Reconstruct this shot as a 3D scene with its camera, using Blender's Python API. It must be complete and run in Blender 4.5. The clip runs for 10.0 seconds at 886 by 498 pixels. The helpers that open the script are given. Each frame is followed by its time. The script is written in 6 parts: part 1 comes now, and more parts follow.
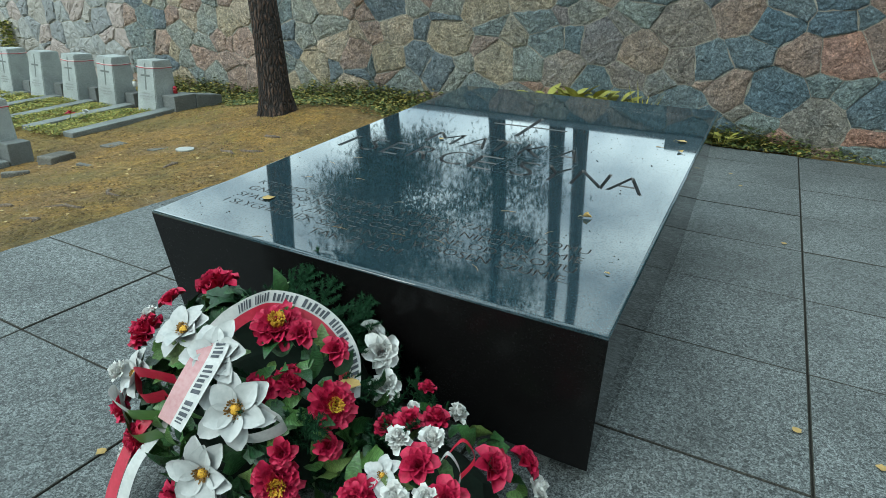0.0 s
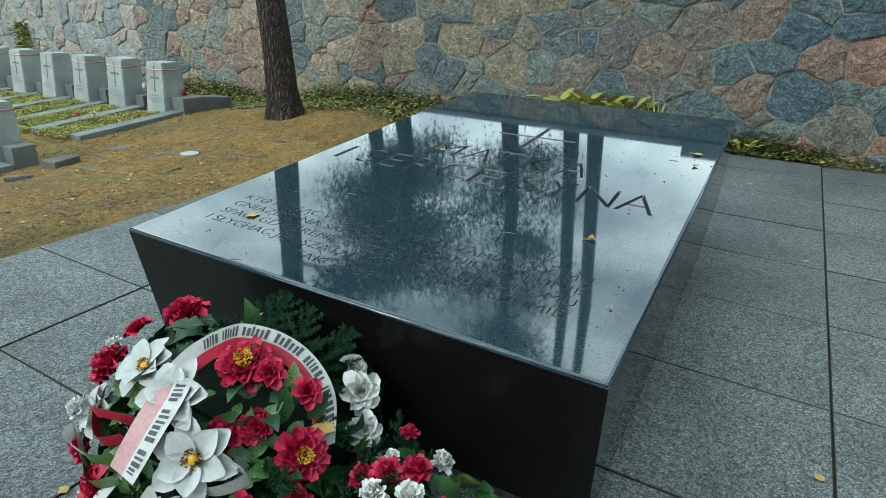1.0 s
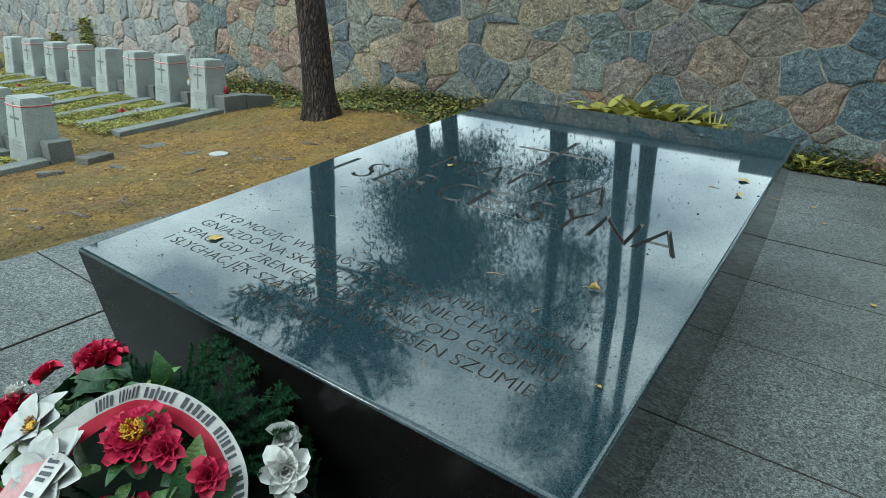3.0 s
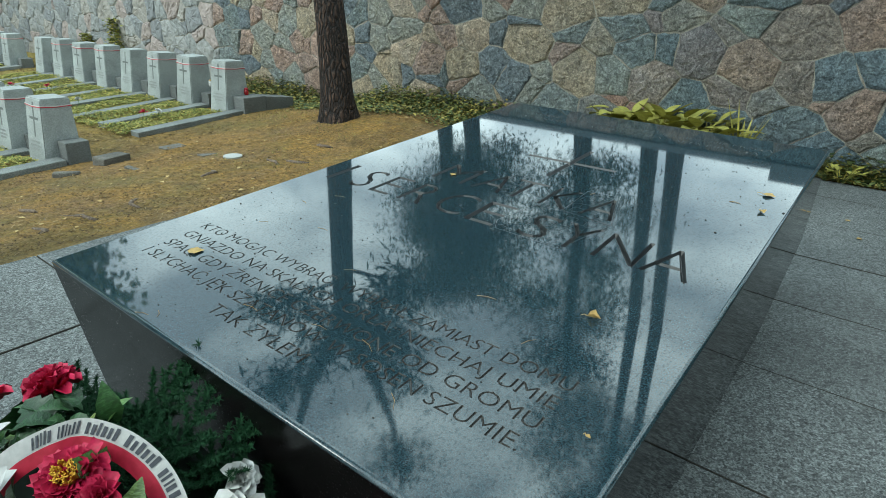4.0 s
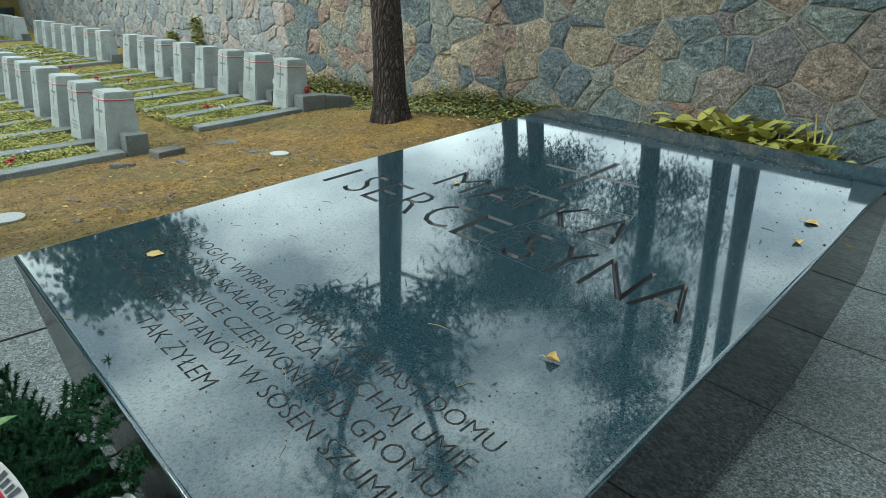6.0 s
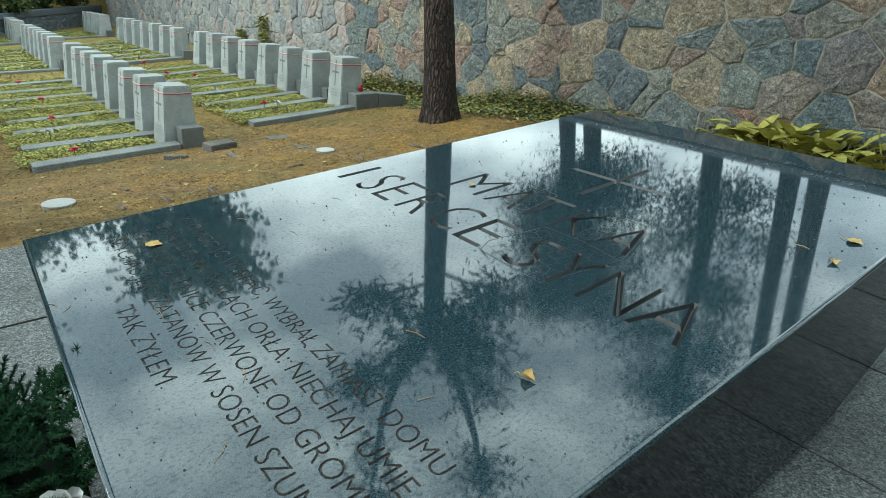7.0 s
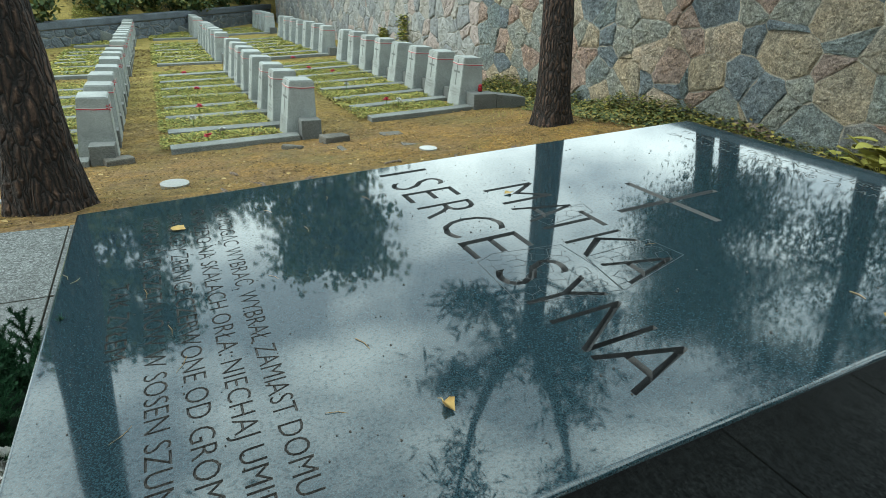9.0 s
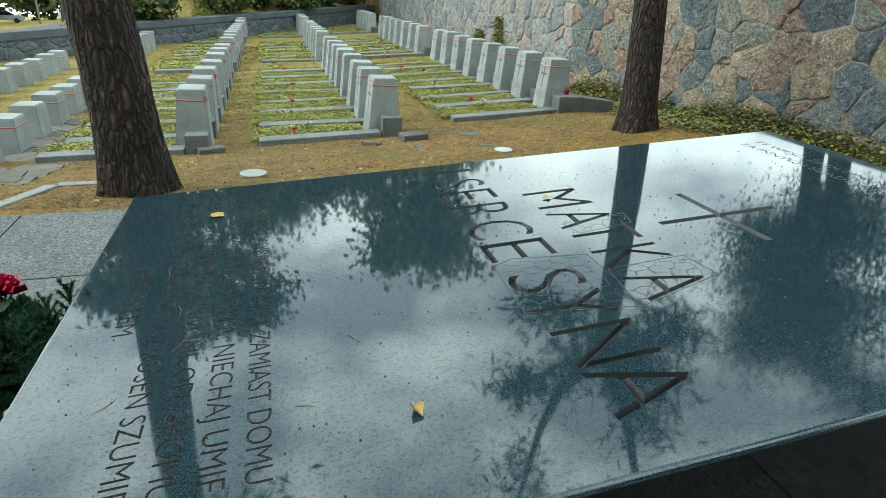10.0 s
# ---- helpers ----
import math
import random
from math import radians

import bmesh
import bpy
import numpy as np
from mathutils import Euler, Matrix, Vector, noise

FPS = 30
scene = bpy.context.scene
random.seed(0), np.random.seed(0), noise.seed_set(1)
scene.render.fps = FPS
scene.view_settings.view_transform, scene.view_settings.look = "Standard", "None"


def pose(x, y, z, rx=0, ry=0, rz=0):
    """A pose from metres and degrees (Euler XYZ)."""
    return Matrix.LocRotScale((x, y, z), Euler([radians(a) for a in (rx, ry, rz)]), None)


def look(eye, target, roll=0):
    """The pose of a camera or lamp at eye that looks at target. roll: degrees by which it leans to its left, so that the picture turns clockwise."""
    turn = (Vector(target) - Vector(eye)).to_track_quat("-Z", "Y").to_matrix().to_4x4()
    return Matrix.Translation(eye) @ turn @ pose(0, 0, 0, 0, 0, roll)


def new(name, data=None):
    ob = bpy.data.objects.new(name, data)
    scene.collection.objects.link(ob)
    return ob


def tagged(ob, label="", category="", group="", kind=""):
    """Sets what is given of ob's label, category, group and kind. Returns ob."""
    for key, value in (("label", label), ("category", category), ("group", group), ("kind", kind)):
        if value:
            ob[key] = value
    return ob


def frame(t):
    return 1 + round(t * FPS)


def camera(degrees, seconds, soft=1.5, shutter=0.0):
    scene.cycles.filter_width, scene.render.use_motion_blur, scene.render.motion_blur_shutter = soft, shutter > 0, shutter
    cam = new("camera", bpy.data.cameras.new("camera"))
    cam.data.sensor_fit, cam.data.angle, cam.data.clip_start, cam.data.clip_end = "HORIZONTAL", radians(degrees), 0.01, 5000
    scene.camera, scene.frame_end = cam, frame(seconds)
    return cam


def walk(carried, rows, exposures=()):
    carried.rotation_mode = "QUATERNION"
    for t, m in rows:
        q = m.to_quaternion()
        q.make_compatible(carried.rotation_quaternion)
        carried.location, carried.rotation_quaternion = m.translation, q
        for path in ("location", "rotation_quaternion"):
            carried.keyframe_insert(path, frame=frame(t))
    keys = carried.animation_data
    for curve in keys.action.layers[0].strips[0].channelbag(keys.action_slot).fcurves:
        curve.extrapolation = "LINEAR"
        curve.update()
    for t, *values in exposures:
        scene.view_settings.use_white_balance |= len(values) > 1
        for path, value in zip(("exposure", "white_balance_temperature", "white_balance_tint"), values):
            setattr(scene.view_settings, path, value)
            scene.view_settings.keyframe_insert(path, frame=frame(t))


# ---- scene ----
cam = camera(71.2, 10.0, soft=0.8)
PATH = [
    (0, (2.374, -1.637, 1.599), (1.484, -0.017, 0.835), 1.6),
    (0.5, (2.365, -1.53, 1.608), (1.463, 0.079, 0.836), 1.5),
    (1, (2.35, -1.413, 1.619), (1.417, 0.182, 0.855), 1.6),
    (1.5, (2.356, -1.295, 1.63), (1.381, 0.273, 0.864), 1.6),
    (2, (2.386, -1.179, 1.624), (1.36, 0.355, 0.854), 1.6),
    (2.5, (2.379, -1.05, 1.621), (1.324, 0.465, 0.85), 1.8),
    (4, (2.362, -0.71, 1.617), (1.215, 0.736, 0.847), 1.9),
    (4.5, (2.386, -0.607, 1.616), (1.195, 0.804, 0.848), 1.9),
    (5, (2.426, -0.501, 1.615), (1.189, 0.871, 0.848), 2.0),
    (6.5, (2.497, -0.186, 1.574), (1.118, 1.039, 0.801), 2.2),
    (7, (2.538, -0.073, 1.565), (1.09, 1.069, 0.792), 2.4),
    (7.5, (2.582, 0.018, 1.569), (1.072, 1.076, 0.795), 2.5),
    (8, (2.622, 0.124, 1.567), (1.061, 1.1, 0.787), 2.5),
    (8.5, (2.65, 0.234, 1.573), (1.037, 1.115, 0.786), 2.5),
    (9, (2.699, 0.365, 1.579), (1.031, 1.137, 0.79), 2.3),
    (9.5, (2.733, 0.484, 1.587), (1.014, 1.131, 0.795), 2.4),
    (10, (2.748, 0.6, 1.574), (0.983, 1.1, 0.778), 2.4),
]
walk(cam, [(t, look(e, g, r)) for t, e, g, r in PATH], [(0, 0.28, 5850, -4), (4, 0.3, 5950, -3), (7, 0.35, 6100, -2), (10, 0.4, 6250, -1)])

# ---- sky and light ----
world = bpy.data.worlds.new("sky")
scene.world = world
world.use_nodes = True
wt = world.node_tree
wt.nodes.clear()
w_out = wt.nodes.new("ShaderNodeOutputWorld")
w_bg = wt.nodes.new("ShaderNodeBackground")
w_bg.inputs["Strength"].default_value = 0.12
w_sky = wt.nodes.new("ShaderNodeTexSky")
w_sky.sky_type = "NISHITA"
w_sky.sun_disc = False
w_sky.sun_elevation = radians(34)
w_sky.sun_rotation = radians(200)
w_co = wt.nodes.new("ShaderNodeTexCoord")
w_map = wt.nodes.new("ShaderNodeMapping")
w_map.inputs["Scale"].default_value = (1.6, 1.6, 3.2)
w_noise = wt.nodes.new("ShaderNodeTexNoise")
w_noise.inputs["Scale"].default_value = 2.6
w_noise.inputs["Detail"].default_value = 6
w_ramp = wt.nodes.new("ShaderNodeValToRGB")
w_ramp.color_ramp.elements[0].position = 0.38
w_ramp.color_ramp.elements[1].position = 0.66
w_ramp.color_ramp.elements[0].color = (0.3, 0.3, 0.3, 1)
w_mix = wt.nodes.new("ShaderNodeMix")
w_mix.data_type = "RGBA"
w_mix.inputs["B"].default_value = (21.5, 23.35, 23.35, 1)
wt.links.new(w_co.outputs["Generated"], w_map.inputs["Vector"])
wt.links.new(w_map.outputs["Vector"], w_noise.inputs["Vector"])
wt.links.new(w_noise.outputs["Fac"], w_ramp.inputs["Fac"])
wt.links.new(w_ramp.outputs["Color"], w_mix.inputs["Factor"])
wt.links.new(w_sky.outputs["Color"], w_mix.inputs["A"])
wt.links.new(w_mix.outputs["Result"], w_bg.inputs["Color"])
wt.links.new(w_bg.outputs["Background"], w_out.inputs["Surface"])

sun_data = bpy.data.lights.new("sun", "SUN")
sun_data.energy = 1.4
sun_data.angle = radians(28)
sun_data.color = (1.0, 0.95, 0.87)
sun = new("sun", sun_data)
sun.matrix_world = look((-3.5, -10, 8.5), (0, 0, 0))

# ---- small tools ----
rng = random.Random(7)
TILT = radians(3.0)
SLAB = pose(0, 0, 0.68, 3.0, 0, 0)


def ob_of(name, bm, material, parent=None, label="", smooth=False):
    me = bpy.data.meshes.new(name)
    bm.to_mesh(me)
    bm.free()
    if smooth:
        me.shade_smooth()
    for m in (material if isinstance(material, (list, tuple)) else [material]):
        me.materials.append(m)
    ob = new(name, me)
    if parent is not None:
        ob.parent = parent
    if label:
        ob["label"] = label
    return ob


def part(name, bm, material, parent, label="", smooth=False):
    return ob_of(name, bm, material, parent, label, smooth)


def holder(name, m, label, category, group="", kind=""):
    ob = new(name)
    ob.empty_display_size = 0.1
    ob.matrix_world = m
    return tagged(ob, label, category, group, kind)


def shared(name, me, parent, m, label=""):
    ob = new(name, me)
    ob.parent = parent
    ob.matrix_basis = m
    if label:
        ob["label"] = label
    return ob


def mesh_of(name, bm, materials, smooth=False):
    me = bpy.data.meshes.new(name)
    bm.to_mesh(me)
    bm.free()
    if smooth:
        me.shade_smooth()
    for m in (materials if isinstance(materials, (list, tuple)) else [materials]):
        me.materials.append(m)
    return me


def raw_mesh(name, verts, faces, material, smooth=False):
    me = bpy.data.meshes.new(name)
    me.from_pydata(verts, [], faces)
    me.update()
    if smooth:
        me.shade_smooth()
    me.materials.append(material)
    return me


def block(bm, x0, x1, y0, y1, z0, z1, bevel=0.0, seg=2):
    r = bmesh.ops.create_cube(bm, size=1)
    for v in r["verts"]:
        v.co = Vector((x0 if v.co.x < 0 else x1, y0 if v.co.y < 0 else y1, z0 if v.co.z < 0 else z1))
    if bevel:
        edges = {e for v in r["verts"] for e in v.link_edges}
        bmesh.ops.bevel(bm, geom=list(edges), offset=bevel, segments=seg, affect="EDGES", profile=0.6)


def tube(bm, pts, radii, sides=10, cap=True, wob=0.0, rnd=None):
    rings = []
    n = len(pts)
    for i, p in enumerate(pts):
        p = Vector(p)
        d = (Vector(pts[min(i + 1, n - 1)]) - Vector(pts[max(i - 1, 0)])).normalized()
        a = d.cross(Vector((0.31, 0.92, 0.2))).normalized()
        b = d.cross(a)
        ring = []
        for k in range(sides):
            t = 2 * math.pi * k / sides
            r = radii[i] * (1 + (rnd.uniform(-wob, wob) if rnd else 0))
            ring.append(bm.verts.new(p + a * (r * math.cos(t)) + b * (r * math.sin(t))))
        rings.append(ring)
    for r0, r1 in zip(rings, rings[1:]):
        for k in range(sides):
            bm.faces.new((r0[k], r0[(k + 1) % sides], r1[(k + 1) % sides], r1[k]))
    if cap:
        bm.faces.new(rings[-1])
        bm.faces.new(rings[0][::-1])
    return rings


# ---- materials ----
class Nodes:
    """A node material with object coordinates that differ from object to object."""

    def __init__(self, name, rough=0.6, spread=True):
        self.m = bpy.data.materials.new(name)
        self.m.use_nodes = True
        self.t = self.m.node_tree
        self.p = self.t.nodes["Principled BSDF"]
        self.p.inputs["Roughness"].default_value = rough
        co = self.t.nodes.new("ShaderNodeTexCoord")
        self.co = co.outputs["Object"]
        self.info = self.t.nodes.new("ShaderNodeObjectInfo")
        if spread:
            mul = self.t.nodes.new("ShaderNodeMath")
            mul.operation = "MULTIPLY"
            mul.inputs[1].default_value = 57.0
            self.t.links.new(self.info.outputs["Random"], mul.inputs[0])
            add = self.t.nodes.new("ShaderNodeVectorMath")
            self.t.links.new(self.co, add.inputs[0])
            self.t.links.new(mul.outputs[0], add.inputs[1])
            self.co = add.outputs[0]

    def stretch(self, s):
        n = self.t.nodes.new("ShaderNodeMapping")
        n.inputs["Scale"].default_value = s
        self.t.links.new(self.co, n.inputs["Vector"])
        return n.outputs["Vector"]

    def noise(self, scale, detail=4, rough=0.55, co=None, dist=0.0):
        n = self.t.nodes.new("ShaderNodeTexNoise")
        n.inputs["Scale"].default_value = scale
        n.inputs["Detail"].default_value = detail
        n.inputs["Roughness"].default_value = rough
        n.inputs["Distortion"].default_value = dist
        self.t.links.new(co or self.co, n.inputs["Vector"])
        return n.outputs["Fac"]

    def cells(self, scale, feature="F1", out="Distance", co=None):
        n = self.t.nodes.new("ShaderNodeTexVoronoi")
        n.inputs["Scale"].default_value = scale
        n.feature = feature
        self.t.links.new(co or self.co, n.inputs["Vector"])
        return n.outputs[out]

    def ramp(self, fac, stops, hard=False):
        n = self.t.nodes.new("ShaderNodeValToRGB")
        e = n.color_ramp.elements
        while len(e) < len(stops):
            e.new(0.5)
        for k, (pos, c) in zip(e, stops):
            k.position = pos
            c = (c, c, c) if isinstance(c, (int, float)) else c
            k.color = (*c, 1)
        if hard:
            n.color_ramp.interpolation = "CONSTANT"
        self.t.links.new(fac, n.inputs["Fac"])
        return n.outputs["Color"]

    def mix(self, fac, a, b, mode="MIX"):
        n = self.t.nodes.new("ShaderNodeMix")
        n.data_type = "RGBA"
        n.blend_type = mode
        for key, v in (("Factor", fac), ("A", a), ("B", b)):
            if isinstance(v, (int, float)):
                n.inputs[key].default_value = v if key == "Factor" else (v, v, v, 1)
            elif isinstance(v, tuple):
                n.inputs[key].default_value = (*v, 1)
            else:
                self.t.links.new(v, n.inputs[key])
        return n.outputs["Result"]

    def color(self, c):
        if isinstance(c, tuple):
            self.p.inputs["Base Color"].default_value = (*c, 1)
        else:
            self.t.links.new(c, self.p.inputs["Base Color"])
        return self

    def rough(self, r):
        self.t.links.new(r, self.p.inputs["Roughness"])
        return self

    def bump(self, h, strength=0.3, distance=0.01):
        n = self.t.nodes.new("ShaderNodeBump")
        n.inputs["Strength"].default_value = strength
        n.inputs["Distance"].default_value = distance
        self.t.links.new(h, n.inputs["Height"])
        old = self.p.inputs["Normal"].links
        if old:
            self.t.links.new(old[0].from_socket, n.inputs["Normal"])
        self.t.links.new(n.outputs["Normal"], self.p.inputs["Normal"])
        return self


def stone_mat(name, c1, c2, speck=0.5, rough=0.75, fine=300.0, stain=(0.75, 1.0), bump=0.25, stain_scale=1.3):
    """Granite or cast stone: salt and pepper grain, broad stains."""
    n = Nodes(name, rough)
    g = n.ramp(n.noise(fine, 2, 0.7), [(0.36, c1), (0.62, c2)])
    g = n.mix(speck, g, n.ramp(n.cells(fine * 0.55, out="Color"), [(0.1, 0.35), (0.9, 1.6)]), "MULTIPLY")
    s = n.ramp(n.noise(stain_scale, 6, 0.62, dist=0.4), [(0.3, stain[0]), (0.68, stain[1])])
    n.color(n.mix(1.0, g, s, "MULTIPLY"))
    n.bump(n.noise(fine * 0.7, 3), bump, 0.003)
    n.bump(n.noise(9, 5), bump * 0.6, 0.008)
    return n.m


def leaf_mat(name, c1, c2, c3, rough=0.45, scale=9.0):
    n = Nodes(name, rough)
    isl = n.t.nodes.new("ShaderNodeNewGeometry").outputs["Random Per Island"]
    c = n.ramp(isl, [(0.0, c1), (0.55, c2), (1.0, c3)])
    n.color(n.mix(0.6, c, n.ramp(n.noise(scale, 3), [(0.3, 0.55), (0.7, 1.25)]), "MULTIPLY"))
    n.p.inputs["Specular IOR Level"].default_value = 0.35
    return n.m


def cloth_mat(name, c1, c2, rough=0.6, scale=60.0, sheen=0.0):
    n = Nodes(name, rough)
    n.color(n.ramp(n.noise(scale, 3), [(0.3, c1), (0.7, c2)]))
    n.bump(n.noise(scale * 3, 2), 0.15, 0.002)
    return n.m


def polished(name, dark, light, r0, r1, ior=1.68):
    n = Nodes(name, 0.05, spread=False)
    g = n.ramp(n.noise(240, 2, 0.7), [(0.38, dark), (0.66, light)])
    fl = n.ramp(n.cells(95, out="Distance"), [(0.0, 0.03), (0.08, 0.0)])
    n.color(n.mix(1.0, g, fl, "ADD"))
    dust = n.noise(2.2, 7, 0.65, dist=0.5)
    pits = n.ramp(n.noise(115, 3, 0.6), [(0.6, 0.0), (0.7, 0.07)])
    n.rough(n.mix(1.0, n.ramp(dust, [(0.3, r0), (0.72, r1)]), pits, "ADD"))
    n.p.inputs["IOR"].default_value = ior
    grains = n.ramp(n.noise(135, 2, 0.5, co=n.stretch((1.0, 0.7, 1.0))), [(0.53, 0.56), (0.63, 0.36)])
    n.t.links.new(grains, n.p.inputs["Specular IOR Level"])
    return n.m


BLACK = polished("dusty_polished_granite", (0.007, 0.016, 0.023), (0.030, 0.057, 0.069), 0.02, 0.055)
# side and front copies of the granite, darkened in colour and IOR for shade
BLACK_SIDE = polished("polished_shaded_side_granite", (0.002, 0.0025, 0.003), (0.006, 0.007, 0.009), 0.03, 0.09, 1.3)
BLACK_FRONT = polished("dull_shaded_front_granite", (0.003, 0.003, 0.003), (0.009, 0.008, 0.008), 0.16, 0.3, 1.28)
CUT = stone_mat("cut_letter_face", (0.006, 0.0075, 0.0085), (0.032, 0.035, 0.037), 0.4, 0.4, 420, (0.6, 1.1), 0.3)
CUT_FINE = stone_mat("fine_letter_face", (0.02, 0.021, 0.021), (0.098, 0.092, 0.085), 0.4, 0.3, 420, (0.6, 1.1), 0.3)
PAVER = stone_mat("granite_paving", (0.024, 0.029, 0.03), (0.207, 0.223, 0.222), 1.0, 0.7, 170, (0.66, 1.08), 0.5)
JOINT = stone_mat("dark_joint_sand", (0.018, 0.018, 0.015), (0.075, 0.07, 0.055), 0.3, 0.95, 200)
HEADSTONE = stone_mat("pale_cast_stone", (0.235, 0.262, 0.262), (0.38, 0.402, 0.39), 0.35, 0.8, 230, (0.72, 1.08), 0.3, 2.2)
# darker tones stand for shade in the cuts; cross and writing aren't sunken
WRITING = stone_mat("worn_writing_shade", (0.17, 0.185, 0.185), (0.29, 0.3, 0.29), 0.4, 0.85, 230)
CROSS_SHADE = stone_mat("carved_cross_shade", (0.09, 0.1, 0.1), (0.16, 0.17, 0.165), 0.4, 0.85, 230)
BORDER = stone_mat("border_stone", (0.11, 0.125, 0.125), (0.26, 0.275, 0.26), 0.5, 0.8, 210, (0.6, 1.05), 0.35, 1.8)
PLINTH = stone_mat("grey_plinth_stone", (0.085, 0.093, 0.093), (0.185, 0.195, 0.187), 0.5, 0.85, 200, (0.55, 1.05))
CONCRETE = stone_mat("old_concrete", (0.085, 0.08, 0.068), (0.21, 0.2, 0.175), 0.4, 0.9, 120, (0.5, 1.05), 0.5)

KERB = stone_mat("pale_kerb_concrete", (0.2, 0.21, 0.2), (0.4, 0.41, 0.39), 0.4, 0.9, 150, (0.65, 1.05), 0.4)


def rubble():
    n = Nodes("wall_fieldstone", 0.78)
    isl = n.info.outputs["Random"]
    sep = n.t.nodes.new("ShaderNodeSeparateXYZ")
    n.t.links.new(n.info.outputs["Location"], sep.inputs[0])
    along = n.t.nodes.new("ShaderNodeMapRange")
    along.inputs["From Min"].default_value = -2.5
    along.inputs["From Max"].default_value = 2.5
    n.t.links.new(sep.outputs[0], along.inputs[0])
    c = n.ramp(isl, [(0, (0.152, 0.184, 0.207)), (0.12, (0.268, 0.278, 0.251)), (0.28, (0.354, 0.255, 0.211)), (0.42, (0.210, 0.237, 0.231)), (0.54, (0.351, 0.296, 0.215)), (0.68, (0.324, 0.242, 0.203)), (0.82, (0.180, 0.218, 0.224)), (0.9, (0.398, 0.332, 0.256))], hard=True)
    blue = n.ramp(isl, [(0, (0.119, 0.177, 0.216)), (0.16, (0.211, 0.258, 0.258)), (0.34, (0.396, 0.236, 0.185)), (0.44, (0.156, 0.207, 0.236)), (0.6, (0.249, 0.232, 0.204)), (0.72, (0.120, 0.171, 0.211)), (0.86, (0.294, 0.215, 0.181))], hard=True)
    c = n.mix(along.outputs[0], c, blue)
    crack = n.ramp(n.noise(5, 9, 0.72, dist=1.6), [(0.46, 1.1), (0.495, 0.45), (0.53, 1.1)])
    c = n.mix(0.65, c, crack, "MULTIPLY")
    c = n.mix(0.85, c, n.ramp(n.noise(12, 10, 0.8, dist=0.6), [(0.3, 0.4), (0.5, 1.1), (0.7, 1.95)]), "MULTIPLY")
    c = n.mix(0.35, c, n.ramp(n.noise(3.0, 5, 0.6), [(0.35, (0.75, 0.85, 0.95)), (0.65, (1.2, 1.08, 0.92))]), "MULTIPLY")
    c = n.mix(0.7, c, n.ramp(n.cells(75, out="Color"), [(0.1, 0.45), (0.9, 1.55)]), "MULTIPLY")
    n.color(c)
    n.bump(n.noise(110, 4, 0.7), 0.5, 0.006)
    n.bump(n.cells(26, out="Distance"), 0.5, 0.03)
    n.bump(n.noise(11, 11, 0.74, dist=0.8), 1.0, 0.11)
    return n.m


def rubble_far():
    n = Nodes("far_wall_fieldstone", 0.78)
    isl = n.t.nodes.new("ShaderNodeNewGeometry").outputs["Random Per Island"]
    c = n.ramp(isl, [(0.0, (0.186, 0.195, 0.201)), (0.2, (0.255, 0.260, 0.253)), (0.4, (0.291, 0.249, 0.231)), (0.55, (0.221, 0.230, 0.227)), (0.75, (0.279, 0.266, 0.243)), (0.9, (0.204, 0.215, 0.220))], hard=True)
    n.color(n.mix(0.7, c, n.ramp(n.noise(9, 6, 0.65), [(0.28, 0.55), (0.75, 1.45)]), "MULTIPLY"))
    n.bump(n.noise(14, 7, 0.7), 0.6, 0.03)
    return n.m


RUBBLE = rubble()
RUBBLE_FAR = rubble_far()
RUBBLE_BLUE = stone_mat("bluish_wall_stone", (0.045, 0.06, 0.08), (0.15, 0.175, 0.19), 0.4, 0.8, 60, (0.55, 1.15), 0.5, 2.5)
MORTAR = stone_mat("wall_mortar", (0.19, 0.18, 0.15), (0.38, 0.35, 0.29), 0.4, 0.92, 150, (0.6, 1.05), 0.5)
COPING = stone_mat("dark_coping", (0.05, 0.065, 0.085), (0.13, 0.15, 0.17), 0.4, 0.75, 120, (0.6, 1.1))


